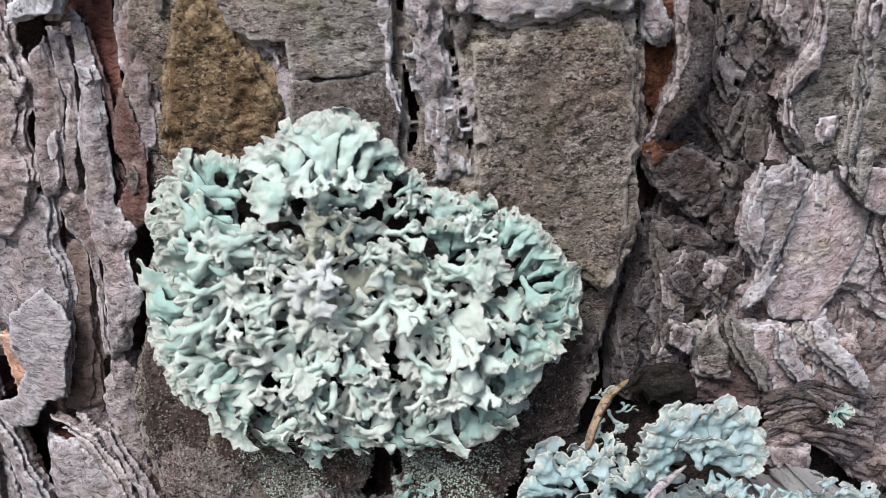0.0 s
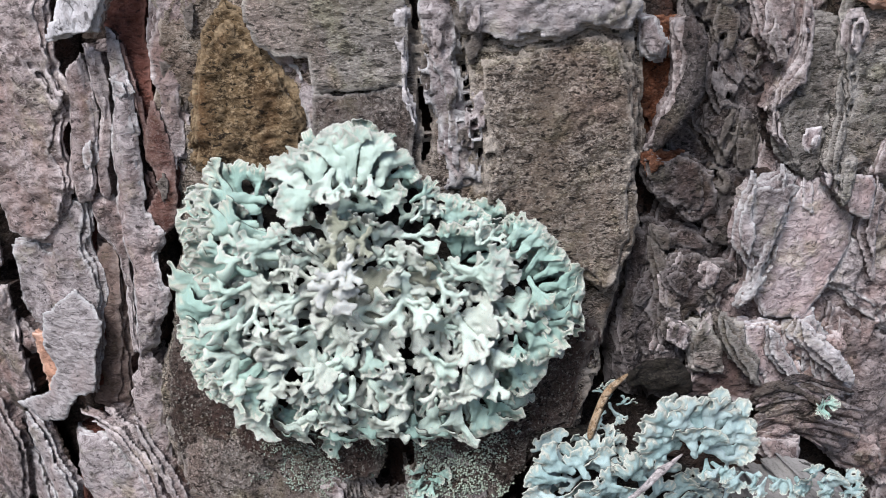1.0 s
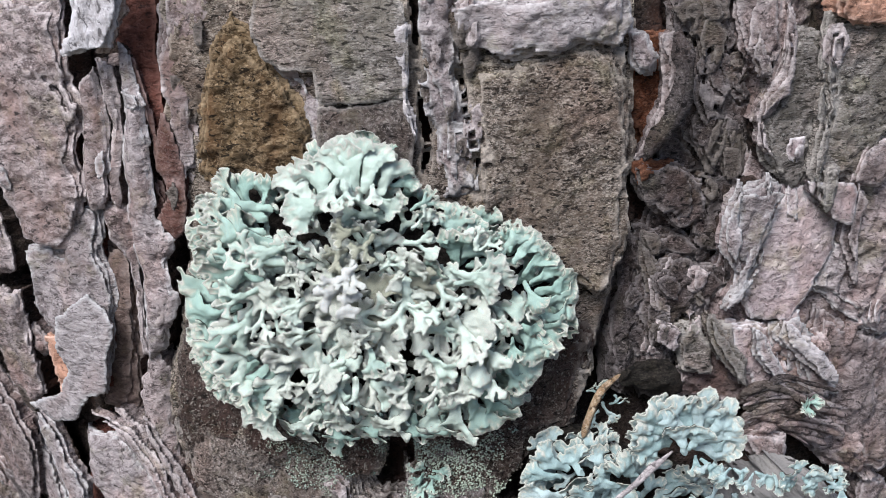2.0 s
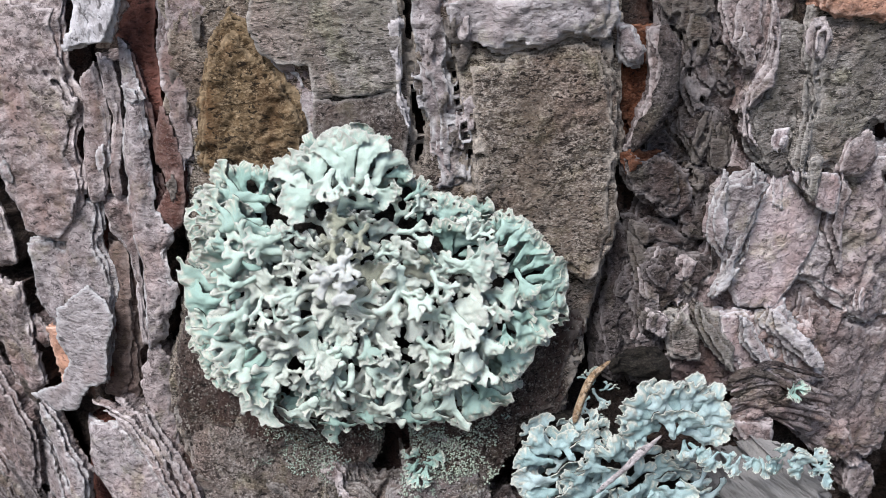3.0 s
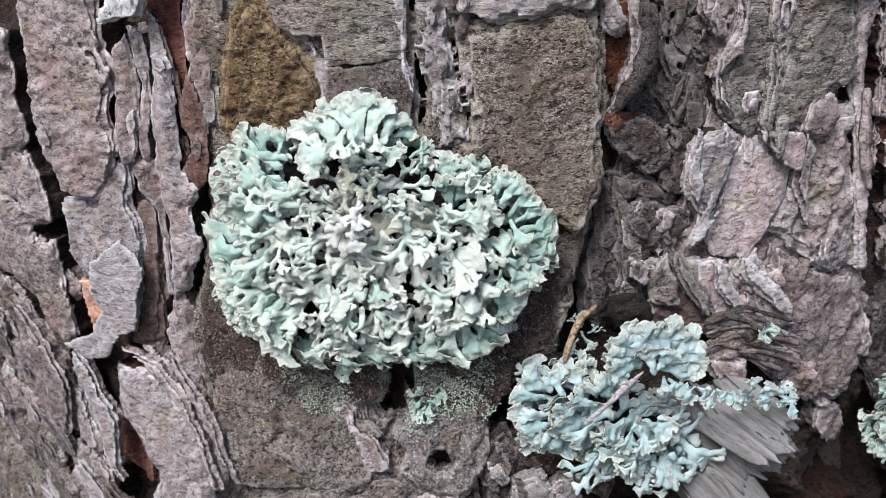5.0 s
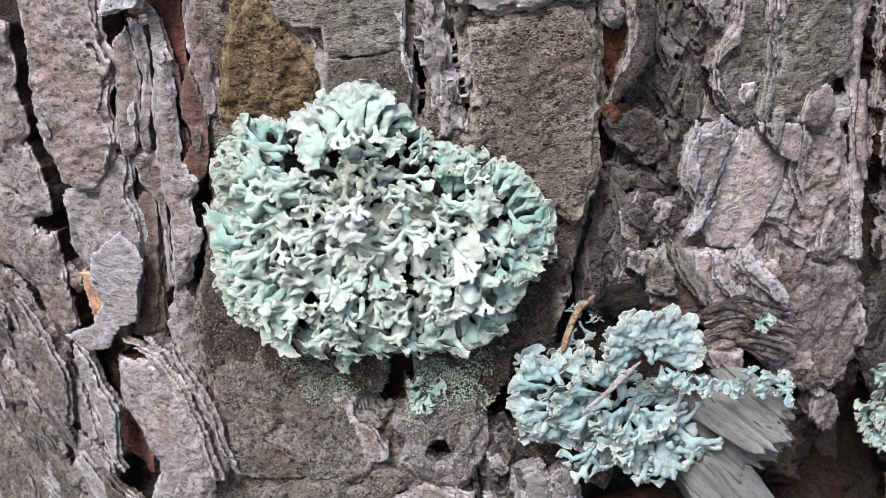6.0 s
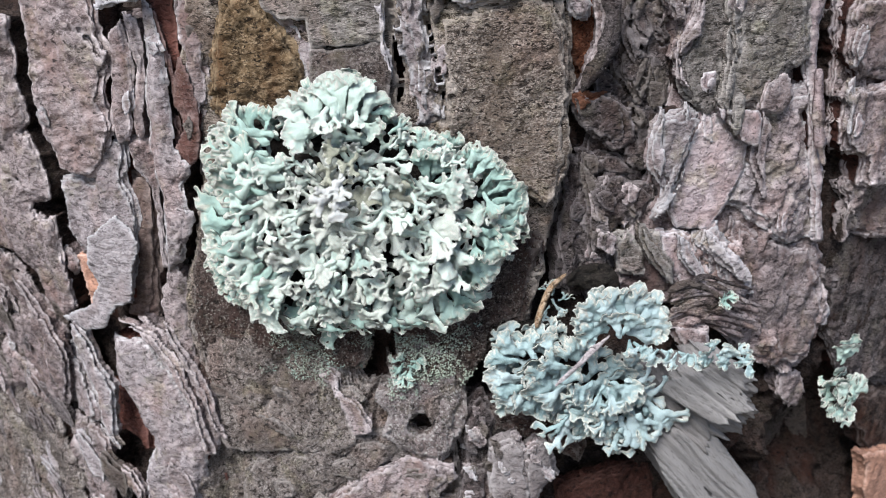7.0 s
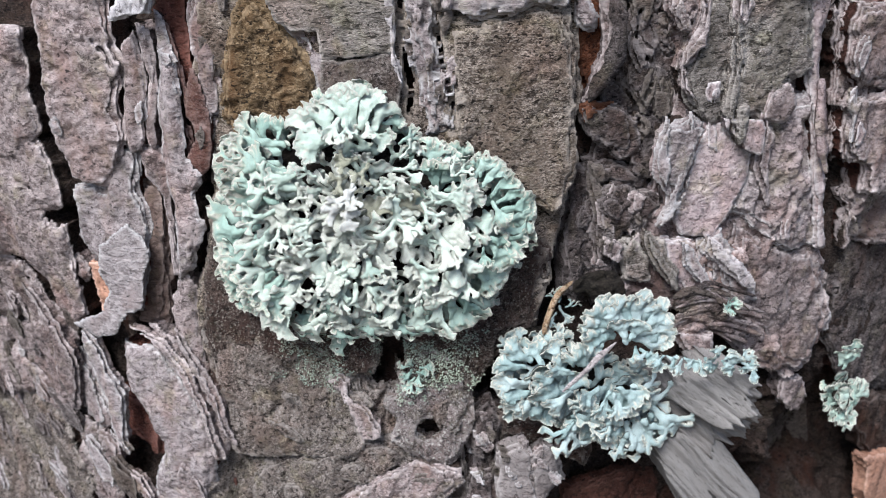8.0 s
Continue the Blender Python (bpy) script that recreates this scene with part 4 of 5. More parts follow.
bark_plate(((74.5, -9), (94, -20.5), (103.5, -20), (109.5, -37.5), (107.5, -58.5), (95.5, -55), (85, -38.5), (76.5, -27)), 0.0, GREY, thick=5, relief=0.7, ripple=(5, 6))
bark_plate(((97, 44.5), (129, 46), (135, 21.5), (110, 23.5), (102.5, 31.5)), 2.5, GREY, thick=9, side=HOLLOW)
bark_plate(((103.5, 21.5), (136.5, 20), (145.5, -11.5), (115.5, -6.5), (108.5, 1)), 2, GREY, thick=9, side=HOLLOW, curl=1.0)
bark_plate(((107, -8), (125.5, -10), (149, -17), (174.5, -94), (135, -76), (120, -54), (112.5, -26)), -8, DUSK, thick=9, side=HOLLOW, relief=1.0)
bark_plate(((100.3, -64.9), (102, -61.7), (109, -64.6), (111.6, -72), (109.9, -76.9), (105.1, -75.4), (100.5, -69.7)), -4, GREY, thick=5, leaves=2)
bark_plate(((143, -104), (198, -123), (242.5, -195), (150, -135)), -1, ORANGE, thick=5, relief=0.3, flaky=0.1, crack=0.0, jag=1.2, leaves=1, bulge=1.0)
# back of the hollow, its shade painted in by the near-black bark colour
bark_plate(((129.5, -76.5), (188, -101.5), (201, -129), (148.5, -106.5)), -5, DEEP, thick=5, relief=0.8)

# crumbled bark below the small lichen
bark_plate(((2.5, -53), (12.5, -58.5), (16.5, -71.5), (14, -98), (1.5, -97)), -5.5, DUSK, thick=4, relief=1.0, flaky=2.0)
bark_plate(((9, -67.5), (15, -62.5), (19, -66), (19.5, -82.5), (16.5, -87.5), (10, -86)), 3.5, CURL, thick=5, relief=0.3, flaky=0.3, bulge=0.6, leaves=2, jag=0.4, tilt=(0.25, 0.1), label="folded grey bark flake")
bark_plate(((19, -66), (24, -64.5), (29, -77.5), (23.5, -80.5), (21.5, -88), (19.5, -84)), 3.5, CURL, thick=5, relief=0.3, flaky=0.3, bulge=0.6, leaves=2, jag=0.4, tilt=(-0.3, 0.1))
bark_plate(((1.5, -56), (7.5, -52.5), (12, -60), (10.5, -68.5), (2.5, -68.5)), -2, DUSK, thick=4, relief=1.0)
bark_plate(((2.5, -75), (10, -75.5), (11.5, -88.5), (0.5, -87.5)), -1, DUSK, thick=4, relief=1.0)
bark_plate(((10, -57.5), (30.5, -63), (37.5, -72), (36, -77.5), (24.5, -70.5), (12, -65.5)), -2.5, GRAIN, thick=4, relief=1.0)
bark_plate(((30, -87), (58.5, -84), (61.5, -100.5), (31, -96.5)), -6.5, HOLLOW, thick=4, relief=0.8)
bark_plate(((54.5, -34.5), (59.5, -33), (66, -36.5), (66, -43), (59.5, -40)), 6, GREY, thick=3, relief=0.4, jag=0.8)

# papery flakes that curl off the bark
bark_plate(((-72, 66), (-62, 66), (-65.5, 58), (-69, 51), (-73, 50.5), (-78.5, 48.5), (-75.5, 53.5)), 6.5, PAPER, thick=1.2, relief=0.3, flaky=0.2, crack=0, jag=0.5, curl=0.6, tilt=(-0.1, 0), leaves=2, name="bark_flake", label="white papery flake peeling off")
bark_plate(((-65.5, 64), (-63.5, 63), (-66, 57), (-71, 49), (-72.5, 49.5), (-68.5, 54.5)), 5, PINK, thick=1.5, relief=0.3, flaky=0.2, crack=0, jag=0.4, name="bark_flake", label="pinkish layered edge of a flake")
bark_plate(((-93.1, -9.3), (-89, -6.1), (-84.3, -3.3), (-81, -6), (-79.6, -9.7), (-82.3, -17.9), (-83.8, -26.9), (-88.5, -28), (-92.5, -34.3), (-98.7, -37.9), (-106.5, -34.6), (-99.4, -31.7), (-96, -28.6), (-92.8, -22.4), (-95, -17)), 2.6, CURLED, thick=1.2, leaves=1, relief=0.3, flaky=0.3, crack=0.2, jag=0.5, curl=0.6, name="bark_flake", label="pale papery bark curl")

# splintered layers beside the stub
rnd_splint = random.Random(12)
for k in range(24):
    f = k / 23
    u0, v0, h0 = 53.5 + rnd_splint.uniform(0, 5), -36 + 13 * f, 3.6 + 2.2 * f
    span = rnd_splint.uniform(14, 27)
    sweep("bark_splinter", ((u0, v0 + rnd_splint.uniform(-0.5, 0.5), h0), (u0 + 0.3 * span, v0 + 1.6 + rnd_splint.uniform(-0.6, 0.6), h0 + rnd_splint.uniform(-0.4, 0.6)), (u0 + 0.65 * span, v0 - 1.0 + rnd_splint.uniform(-0.6, 0.6), h0 + rnd_splint.uniform(-0.5, 0.5)), (u0 + span, v0 - 4.2 - 2 * rnd_splint.random(), h0 + rnd_splint.uniform(-0.4, 1.0))),
          rnd_splint.uniform(0.9, 2.2), rnd_splint.uniform(0.7, 1.5), (rnd_splint.choice((GREY, PALE, BROWN, DUSK, GREY)),), trunk, taper=(0.4, 0.1), wobble=0.5, ridge=0.12, seed=k + 3)

# small flakes clinging all over
scattered_flakes(((38.5, 62), (49.5, 61.5), (55.5, 35.5), (52, 12), (46, 10.5), (46, 21), (40, 28.5)), 24, 1, 25, (4, 8), (DUSK, DUSK, GREY, BROWN,), (1.1, 2.2))
scattered_flakes(((32.5, 14), (48.5, 7.5), (48.5, -8), (43.5, -25), (34.5, -22.5)), 18, 9, 20, (3.5, 7), (DUSK, DUSK, GREY, BROWN,), (1.1, 2.2))
scattered_flakes(((50.5, 61.5), (70, 60.5), (71.5, 22), (58, 2.5), (52.5, 20.5), (57, 36.5)), 5, 10, 3, (3, 6), (GREY, MAUVE, GREEN,))
scattered_flakes(((76.5, 21.5), (114.5, 45.5), (134, 41), (168.5, -70.5), (118, -61.5), (78, -37.5), (72, -13.5)), 16, 2, 0, (3, 6.5), (GREY, MAUVE, PALE,))
scattered_flakes(((-139.5, -2.5), (-108.5, -36), (-98, -62.5), (-73, -69), (-79, -97), (-217.5, -153)), 130, 3, 27, (3, 8), (GREY, PALE, BROWN, GREY, DUSK))
scattered_flakes(((-65.5, -50.5), (-23.5, -49), (-21.5, -68.5), (7, -72.5), (7, -91), (-66, -94.5)), 22, 4, 60, (3, 7), (EARTH, EARTH, BROWN))
scattered_flakes(((4.5, -49.5), (14.5, -59), (30, -71), (30.5, -93.5), (2, -91)), 40, 5, 30, (2, 4.8), (GREY, PALE, BROWN, DUSK,))
scattered_flakes(((-104, 55), (-58, 55.5), (-67, -11), (-88, -29.5), (-102.5, -8.5)), 5, 6, 10, (2.5, 5), (GREY, PALE,))
scattered_flakes(((-58, 55.5), (-51, 55.5), (-56, 24.5), (-64.5, 5.5)), 6, 7, 5, (2.5, 5), (GREY, BROWN,))
scattered_flakes(((-11.5, 62.5), (-0.5, 62), (-0.5, 22.5), (-8.5, 23.5)), 14, 8, -5, (2, 4.5), (PALE, GREY, BROWN,))
bark_plate(((-98.5, -16), (-91, -14), (-93.5, -25.5), (-96.5, -31.5), (-97, -23)), 2.4, ORANGE, thick=2, relief=0.3, leaves=1, jag=0.4, label="orange inner face of a lifted plate")

# torn edges that run down the bark
sweep("torn_edge", ((93, 28.5, 3.6), (95, 13, 3.6), (98.5, 3, 3.6)), 2.4, 2.6, (MAUVE,), trunk, taper=(0.5, 0.25), wobble=0.4, ridge=0.2, seed=65)
sweep("torn_edge", ((36.5, 52.5, 1.5), (38.5, 45.5, 1.5), (37, 37, 1.5), (33.5, 31.5, 1.5), (31.5, 28, 1.5)), 3.4, 3, (DUSK,), trunk, taper=(0.5, 0.25), wobble=0.4, ridge=0.2, seed=67)
bark_plate(((58.5, 54), (57.5, 46), (54.5, 40), (52.5, 35.5), (53.5, 29.5), (58, 26), (59, 25), (57, 29), (54.5, 34.5), (59, 39), (60.5, 45.5), (59.5, 53.5)), 3.4, GREY, grow=-0.5, thick=2.6, relief=0.3, flaky=0.4, crack=0.2, jag=0.6, curl=0.7, leaves=2, step=0.6, bulge=0.3)
bark_plate(((50.5, 23), (48, 15.5), (47.5, 9.5), (53, 4), (54, 3.5), (52, 8.5), (51, 14.5), (51, 22.5)), 3.6, PALE, thick=2.6, relief=0.3, flaky=0.4, crack=0.2, jag=0.6, curl=0.7, leaves=2, step=0.6, bulge=0.3)
bark_plate(((57, 23.5), (56, 15), (53.5, 8), (53, 1.5), (50, -5), (52, -5.5), (55.5, 0.5), (58.5, 7), (59.5, 14), (57.5, 23)), 2.8, PALE, thick=2.6, relief=0.3, flaky=0.4, crack=0.2, jag=0.6, curl=0.7, leaves=2, step=0.6, bulge=0.3)
bark_plate(((65.5, 44), (66, 33), (64.5, 22.5), (70, 16.5), (73.5, 12.5), (75.5, 12), (72, 16), (69, 22), (69, 32), (66.5, 43.5)), 4.0, GREEN, thick=2.6, grow=-0.3, relief=0.3, flaky=0.4, crack=0.2, jag=0.6, curl=0.7, leaves=2, step=0.6, bulge=0.3)
bark_plate(((51, 54.5), (50.5, 48.5), (53.5, 44), (56, 43.5), (54, 48), (52, 53.5)), 2, GREY, thick=2.6, relief=0.3, flaky=0.4, crack=0.2, jag=0.6, curl=0.7, leaves=2, step=0.6, bulge=0.3)
bark_plate(((77, 25.5), (78, 16), (76.5, 7), (81.5, -4), (83, -4.5), (82, 5.5), (82, 15), (78.5, 25)), 2.6, GREY, grow=-0.4, thick=2.6, relief=0.3, flaky=0.4, crack=0.2, jag=0.6, curl=0.7, leaves=2, step=0.6, bulge=0.3)
bark_plate(((64.5, -9), (66, -14), (69, -19), (76.5, -24.5), (78.5, -26), (77.5, -21), (71.5, -15.5), (66, -10)), 4, BLEACH, thick=2.6, relief=0.3, flaky=0.4, crack=0.2, jag=0.6, curl=0.7, leaves=2, step=0.6, bulge=0.3, tilt=(0.15, 0))
bark_plate(((47.5, -5.5), (48.5, -10.5), (50.5, -16.5), (55, -23), (56.5, -24), (56.5, -18), (52.5, -11.5), (48.5, -6)), 2.8, GREEN, thick=2.6, relief=0.3, flaky=0.4, crack=0.2, jag=0.6, curl=0.7, leaves=2, step=0.6, bulge=0.3, tilt=(0.1, 0))
bark_plate(((57, -10), (58, -16), (62.5, -22), (66, -23), (63, -17.5), (58.5, -11)), 3.4, PALE, thick=2.6, relief=0.3, flaky=0.4, crack=0.2, jag=0.6, curl=0.7, leaves=2, step=0.6, bulge=0.3, tilt=(0.1, 0))
bark_plate(((-89, -33), (-82, -35.5), (-77, -44), (-70.5, -55.5), (-68, -71), (-66, -71.5), (-68, -56), (-72, -44), (-78.5, -35.5), (-88, -33.5)), 3.6, GREY, thick=2.6, relief=0.3, flaky=0.4, crack=0.2, jag=0.6, curl=0.7, leaves=2, step=0.6, bulge=0.8)
bark_plate(((-76, -32.5), (-73, -41), (-69, -52), (-63.5, -66.5), (-62, -67), (-64.5, -52), (-70, -41.5), (-75, -33.5)), 2.4, GREY, thick=2.6, relief=0.3, flaky=0.4, crack=0.2, jag=0.6, curl=0.7, leaves=2, step=0.6, bulge=0.8)
bark_plate(((-105, -34), (-103.5, -45.5), (-100, -56.5), (-98, -70), (-96, -70.5), (-94, -56), (-99, -45), (-104, -34.5)), 3.4, PALE, thick=2.6, relief=0.3, flaky=0.4, crack=0.2, jag=0.6, curl=0.7, leaves=2, step=0.6, bulge=0.8)
bark_plate(((-123.5, -28), (-119.5, -37), (-116.5, -50), (-114.5, -65.5), (-112.5, -65.5), (-109, -49), (-114, -36.5), (-122, -28.5)), 3.4, GREY, thick=2.6, relief=0.3, flaky=0.4, crack=0.2, jag=0.6, curl=0.7, leaves=2, step=0.6, bulge=0.8)

# ---------------------------------------------------------------- lichens
LENGTHS, TAPER = (0.3, 0.25, 0.18, 0.1), (1.0, 0.92, 0.8, 0.66)


def branch_field(seed, width, spread, levels, web=70.0):
    """A forked lobe with short blunt finger tips, one unit long, as a smooth union of tapered strokes."""
    rnd = random.Random(seed)
    strokes = []
    first = 3 - levels

    def grow(x, y, a, level):
        bend = rnd.uniform(-0.3, 0.3)
        length = LENGTHS[level] * rnd.uniform(0.8, 1.2)
        w = width * TAPER[level]
        mx, my = x + math.sin(a) * length * 0.5, y + math.cos(a) * length * 0.5
        ex, ey = mx + math.sin(a + bend) * length * 0.5, my + math.cos(a + bend) * length * 0.5
        strokes.append((x, y, mx, my, w, w * 0.9))
        strokes.append((mx, my, ex, ey, w * 0.9, w * (0.98 if level < 3 else 1.0)))
        if level < 3:
            n = 2 + (rnd.random() < (0.5 if level == 2 else 0.25))
            for k in range(n):
                off = (k / (n - 1) - 0.5) * 2 * spread * rnd.uniform(0.75, 1.2)
                grow(ex, ey, a + bend + off, level + 1)

    grow(0, 0, 0, first)

    return stroke_field(strokes, seed, web)


def fan_field(seed, width, spread, web):
    """A broad blade that parts into a few arms with scalloped, beaded ends."""
    rnd = random.Random(seed)
    strokes = [(0, -0.05, 0, 0.42, width * 0.9, width * 1.7)]
    arms = rnd.choice((3, 3, 4))
    for k in range(arms):
        a = (k / (arms - 1) - 0.5) * 2 * spread * rnd.uniform(0.85, 1.15)
        length = 0.34 * rnd.uniform(0.75, 1.15)
        x, y = 0.5 * width * math.sin(a), 0.36
        ex, ey = x + math.sin(a) * length, y + math.cos(a) * length
        strokes.append((x, y, ex, ey, width * 1.25, width * 1.1))
        tips = rnd.choice((2, 3, 3))
        for j in range(tips):
            b = a + (j / (tips - 1) - 0.5) * 1.5 * rnd.uniform(0.7, 1.15)
            reach = 0.17 * rnd.uniform(0.7, 1.25)
            tx, ty = ex + math.sin(b) * reach, ey + math.cos(b) * reach
            strokes.append((ex, ey, tx, ty, width * 0.72, width * 0.62))
            for side in (-1, 1):
                c = b + side * rnd.uniform(0.5, 1.0)
                strokes.append((tx, ty, tx + math.sin(c) * width * 0.75, ty + math.cos(c) * width * 0.75, width * 0.4, width * 0.38))
    return stroke_field(strokes, seed, web)


def stroke_field(strokes, seed, web):
    def field(px, py):
        px, py = px + 0.03 * fbm(px * 7, py * 7, seed, 2), py + 0.03 * fbm(px * 7 + 9, py * 7, seed + 1, 2)
        total = np.zeros(px.shape)
        for ax, ay, bx, by, ra, rb in strokes:
            ex, ey = bx - ax, by - ay
            t = np.clip(((px - ax) * ex + (py - ay) * ey) / (ex * ex + ey * ey + 1e-9), 0, 1)
            dist = np.hypot(px - ax - t * ex, py - ay - t * ey) - (ra + (rb - ra) * t)
            total += np.exp(-web * np.clip(dist, -1, 2))
        return np.log(total + 1e-30) / web
    return field


def lobe_mesh(seed, width, spread, levels, puff, arch, material, web=45.0, res=0.027, blade=False):
    rnd = random.Random(seed + 500)
    outline = fan_field(seed, width, spread, web) if blade else branch_field(seed, width, spread, levels, web)
    p, d, out, quads, rim = cut_grid(outline, -1.2, 1.2, -0.2, 1.6, res)
    x, y = p.T
    girth = (2.0 if blade else 0.8) * width
    swell = puff * (1 - (1 - np.clip(d / girth, 0, 1)) ** 2.5) + 0.014 * fbm(x * 11, y * 11, seed, 3)
    lie = arch * np.sin(np.clip(y, -0.2, 1.6) * 1.9) + 0.12 * fbm(x * 2.6 + 3, y * 2.6, seed + 9, 2) - 0.2 * x * x * rnd.uniform(-0.4, 1)
    lie += rnd.uniform(-0.5, 0.3) * np.maximum(y - 0.5, 0) ** 2 * 2 + (0.05 if blade else 0.03) * smooth(y, 0.5, 0.9) * np.exp(-(d / 0.022) ** 2)
    top = lie + swell
    rings = [(p + out * 0.012, lie - 0.012), (p + out * 0.002, lie - 0.035)]
    xyz, faces, slots, on_rim = wrapped("lobe", p, quads, rim, top, rings, ())
    # the flesh goes over the rounded edge; what lies below is dark
    slots[len(quads):len(quads) + len(rim)] = 0
    near = np.exp(-d / (0.027 if blade else 0.02)) * smooth(y, 0.35, 0.85)
    edge = np.concatenate([near, np.ones(len(on_rim)) * near[on_rim], np.zeros(len(on_rim)), np.zeros(len(p))])
    return mesh_of("lobe", xyz, faces, slots, (material, UNDER), True, {"edge": edge})


def lobe_set(count, seed, material, width=(0.08, 0.1), spread=(0.55, 0.8), puff=0.06, arch=(0.05, 0.22), levels=(2, 3), web=45.0, blade=False):
    rnd = random.Random(seed)
    return [lobe_mesh(seed * 100 + k, rnd.uniform(*width), rnd.uniform(*spread), rnd.choice(levels), puff, rnd.uniform(*arch), material, web, blade=blade) for k in range(count)]


def lichen(name, label, u, v):
    ob = new(name)
    ob.location = Vector(spot(np.array(float(u)), float(v), 0.0))
    return tagged(ob, label, "lichen", "lichens on the bark")


def lobe_at(thing, me, u, v, h, turn, size, lift=10, roll=0, label=""):
    """turn: the way it grows, in degrees from the right, anticlockwise; lift: degrees by which its tip rises from the bark."""
    m = basis(u, v, h) @ pose(0, 0, 0, 0, 0, turn - 90) @ pose(0, 0, 0, lift, roll, 0) @ Matrix.Scale(size / 1000, 4)
    return part("lobe", me, thing, label, m)


def cushion(thing, outline, gap, bands, seed, rise, foot=2.0, centre=None, jitter=24):
    """Lobes over a whole outline, growing outwards and piled up towards the middle. bands: depth within the outline, size, lobes."""
    rnd = random.Random(seed)
    pts = rounded(outline, 2)
    mid = pts.mean(0) if centre is None else centre
    gx, gy = np.meshgrid(np.arange(pts[:, 0].min(), pts[:, 0].max(), 0.5), np.arange(pts[:, 1].min(), pts[:, 1].max(), 0.5))
    d = inside(gx, gy, pts)
    dy, dx = np.gradient(d)
    ys, xs = np.nonzero(d > 0.2)
    order = list(range(len(ys)))
    rnd.shuffle(order)
    taken = []
    for k in order:
        a, b, deep = gx[ys[k], xs[k]], gy[ys[k], xs[k]], d[ys[k], xs[k]]
        near = gap * (0.7 if deep < 4 else 1.0)
        if any((a - c) ** 2 + (b - e) ** 2 < near * near for c, e in taken):
            continue
        taken.append((a, b))
        pull = min(1.0, deep / 14)
        ox, oy = -dx[ys[k], xs[k]] * 2 * (1 - pull), -dy[ys[k], xs[k]] * 2 * (1 - pull)
        r = math.hypot(a - mid[0], b - mid[1]) + 1e-6
        ox, oy = ox + (a - mid[0]) / r * pull, oy + (b - mid[1]) / r * pull
        turn = math.degrees(math.atan2(oy, ox)) + rnd.gauss(0, jitter * (0.7 + 0.5 * pull))
        size, kinds = next((s, q) for limit, s, q in bands if deep < limit)
        s = size * rnd.uniform(0.8, 1.2)
        la = math.radians(turn)
        reach = 0.85
        h = foot + rise * (1 - math.exp(-deep / 8)) + rnd.uniform(-2.4, 1.6)
        lobe_at(thing, rnd.choice(kinds), a - math.cos(la) * s * reach, b - math.sin(la) * s * reach, h, turn, s, max(3, 9 + rnd.gauss(0, 7)), rnd.gauss(0, 11))


def mat_mesh(outline, height, seed, rim_h=1.0, inset=3.0):
    """The dark felt under the lobes."""
    pts = rounded(outline, 2)
    p, d, out, quads, rim = cut_grid(lambda x, y: inside(x, y, pts) - inset, pts[:, 0].min() - 1, pts[:, 0].max() + 1, pts[:, 1].min() - 1, pts[:, 1].max() + 1, 0.9)
    top = rim_h + height * smooth(d, 0, 16) + 1.2 * fbm(p[:, 0] / 3, p[:, 1] / 3, seed, 3)
    uvh, faces, slots, _ = wrapped("mat", p, quads, rim, top, [(p, top - 1), (p, np.full(len(p), -2.0))], ())
    return mesh_of("felt", spot(*uvh.T), faces, None, (UNDER,))


RIMSET = lobe_set(18, 1, MINT, (0.062, 0.076), (0.55, 0.8), 0.045, (0.03, 0.14), (3,), 110.0, True)
MIDSET = lobe_set(16, 2, MILK, (0.056, 0.07), (0.5, 0.7), 0.045, (0.03, 0.16), (3,), 120.0)
FANSET = lobe_set(10, 3, MILK, (0.07, 0.086), (0.55, 0.75), 0.042, (0.04, 0.13), (3,), 95.0, True)
NETSET = lobe_set(6, 7, MILK, (0.044, 0.054), (0.45, 0.62), 0.04, (0.03, 0.12), (3,), 140.0)
OLDSET = lobe_set(16, 4, CREAM, (0.054, 0.068), (0.54, 0.78), 0.042, (0.03, 0.18), (3,), 120.0)
TANSET = lobe_set(5, 10, TAN, (0.06, 0.075), (0.5, 0.7), 0.045, (0.03, 0.16), (3,), 90.0)
LEAFSET = lobe_set(4, 11, LEAF, (0.075, 0.09), (0.6, 0.8), 0.05, (0.02, 0.12), (3,), 90.0, True)
IVORYSET = lobe_set(4, 9, IVORY, (0.062, 0.075), (0.5, 0.7), 0.045, (0.05, 0.15), (3,), 85.0)
SEAFAN = lobe_set(12, 6, SEA, (0.076, 0.092), (0.5, 0.75), 0.05, (0.0, 0.1), (3,), 85.0, True)
SEASET = lobe_set(16, 5, SEA, (0.054, 0.068), (0.5, 0.68), 0.042, (0.03, 0.16), (3,), 110.0)
KINDS = {"R": RIMSET, "F": FANSET, "S": MIDSET, "C": OLDSET, "N": NETSET, "T": TANSET, "G": LEAFSET, "I": IVORYSET, "B": SEAFAN, "Y": SEASET}


def set_lobes(thing, rows, seed):
    """Lobes one by one: kind, u, v, height of the foot, the way it grows, length, lift."""
    rnd = random.Random(seed)
    for kind, u, v, h, turn, size, lift in rows:
        lobe_at(thing, rnd.choice(KINDS[kind]), u, v, h, turn, size, lift, rnd.gauss(0, 6))


OUTLINE = ((-56.5, 22), (-46.5, 27), (-36.5, 28.5), (-30.5, 35), (-23, 37), (-15, 33.5), (-12, 27.5), (-5.5, 22.5), (8.5, 19), (13.5, 13.5), (20, 3), (17.5, -9), (11.5, -16), (8, -23.5), (-0.5, -28.5), (-17, -29.5), (-32.5, -30), (-46.5, -27), (-56.5, -23.5), (-61, -15), (-60.5, 0), (-57.5, 9.5))
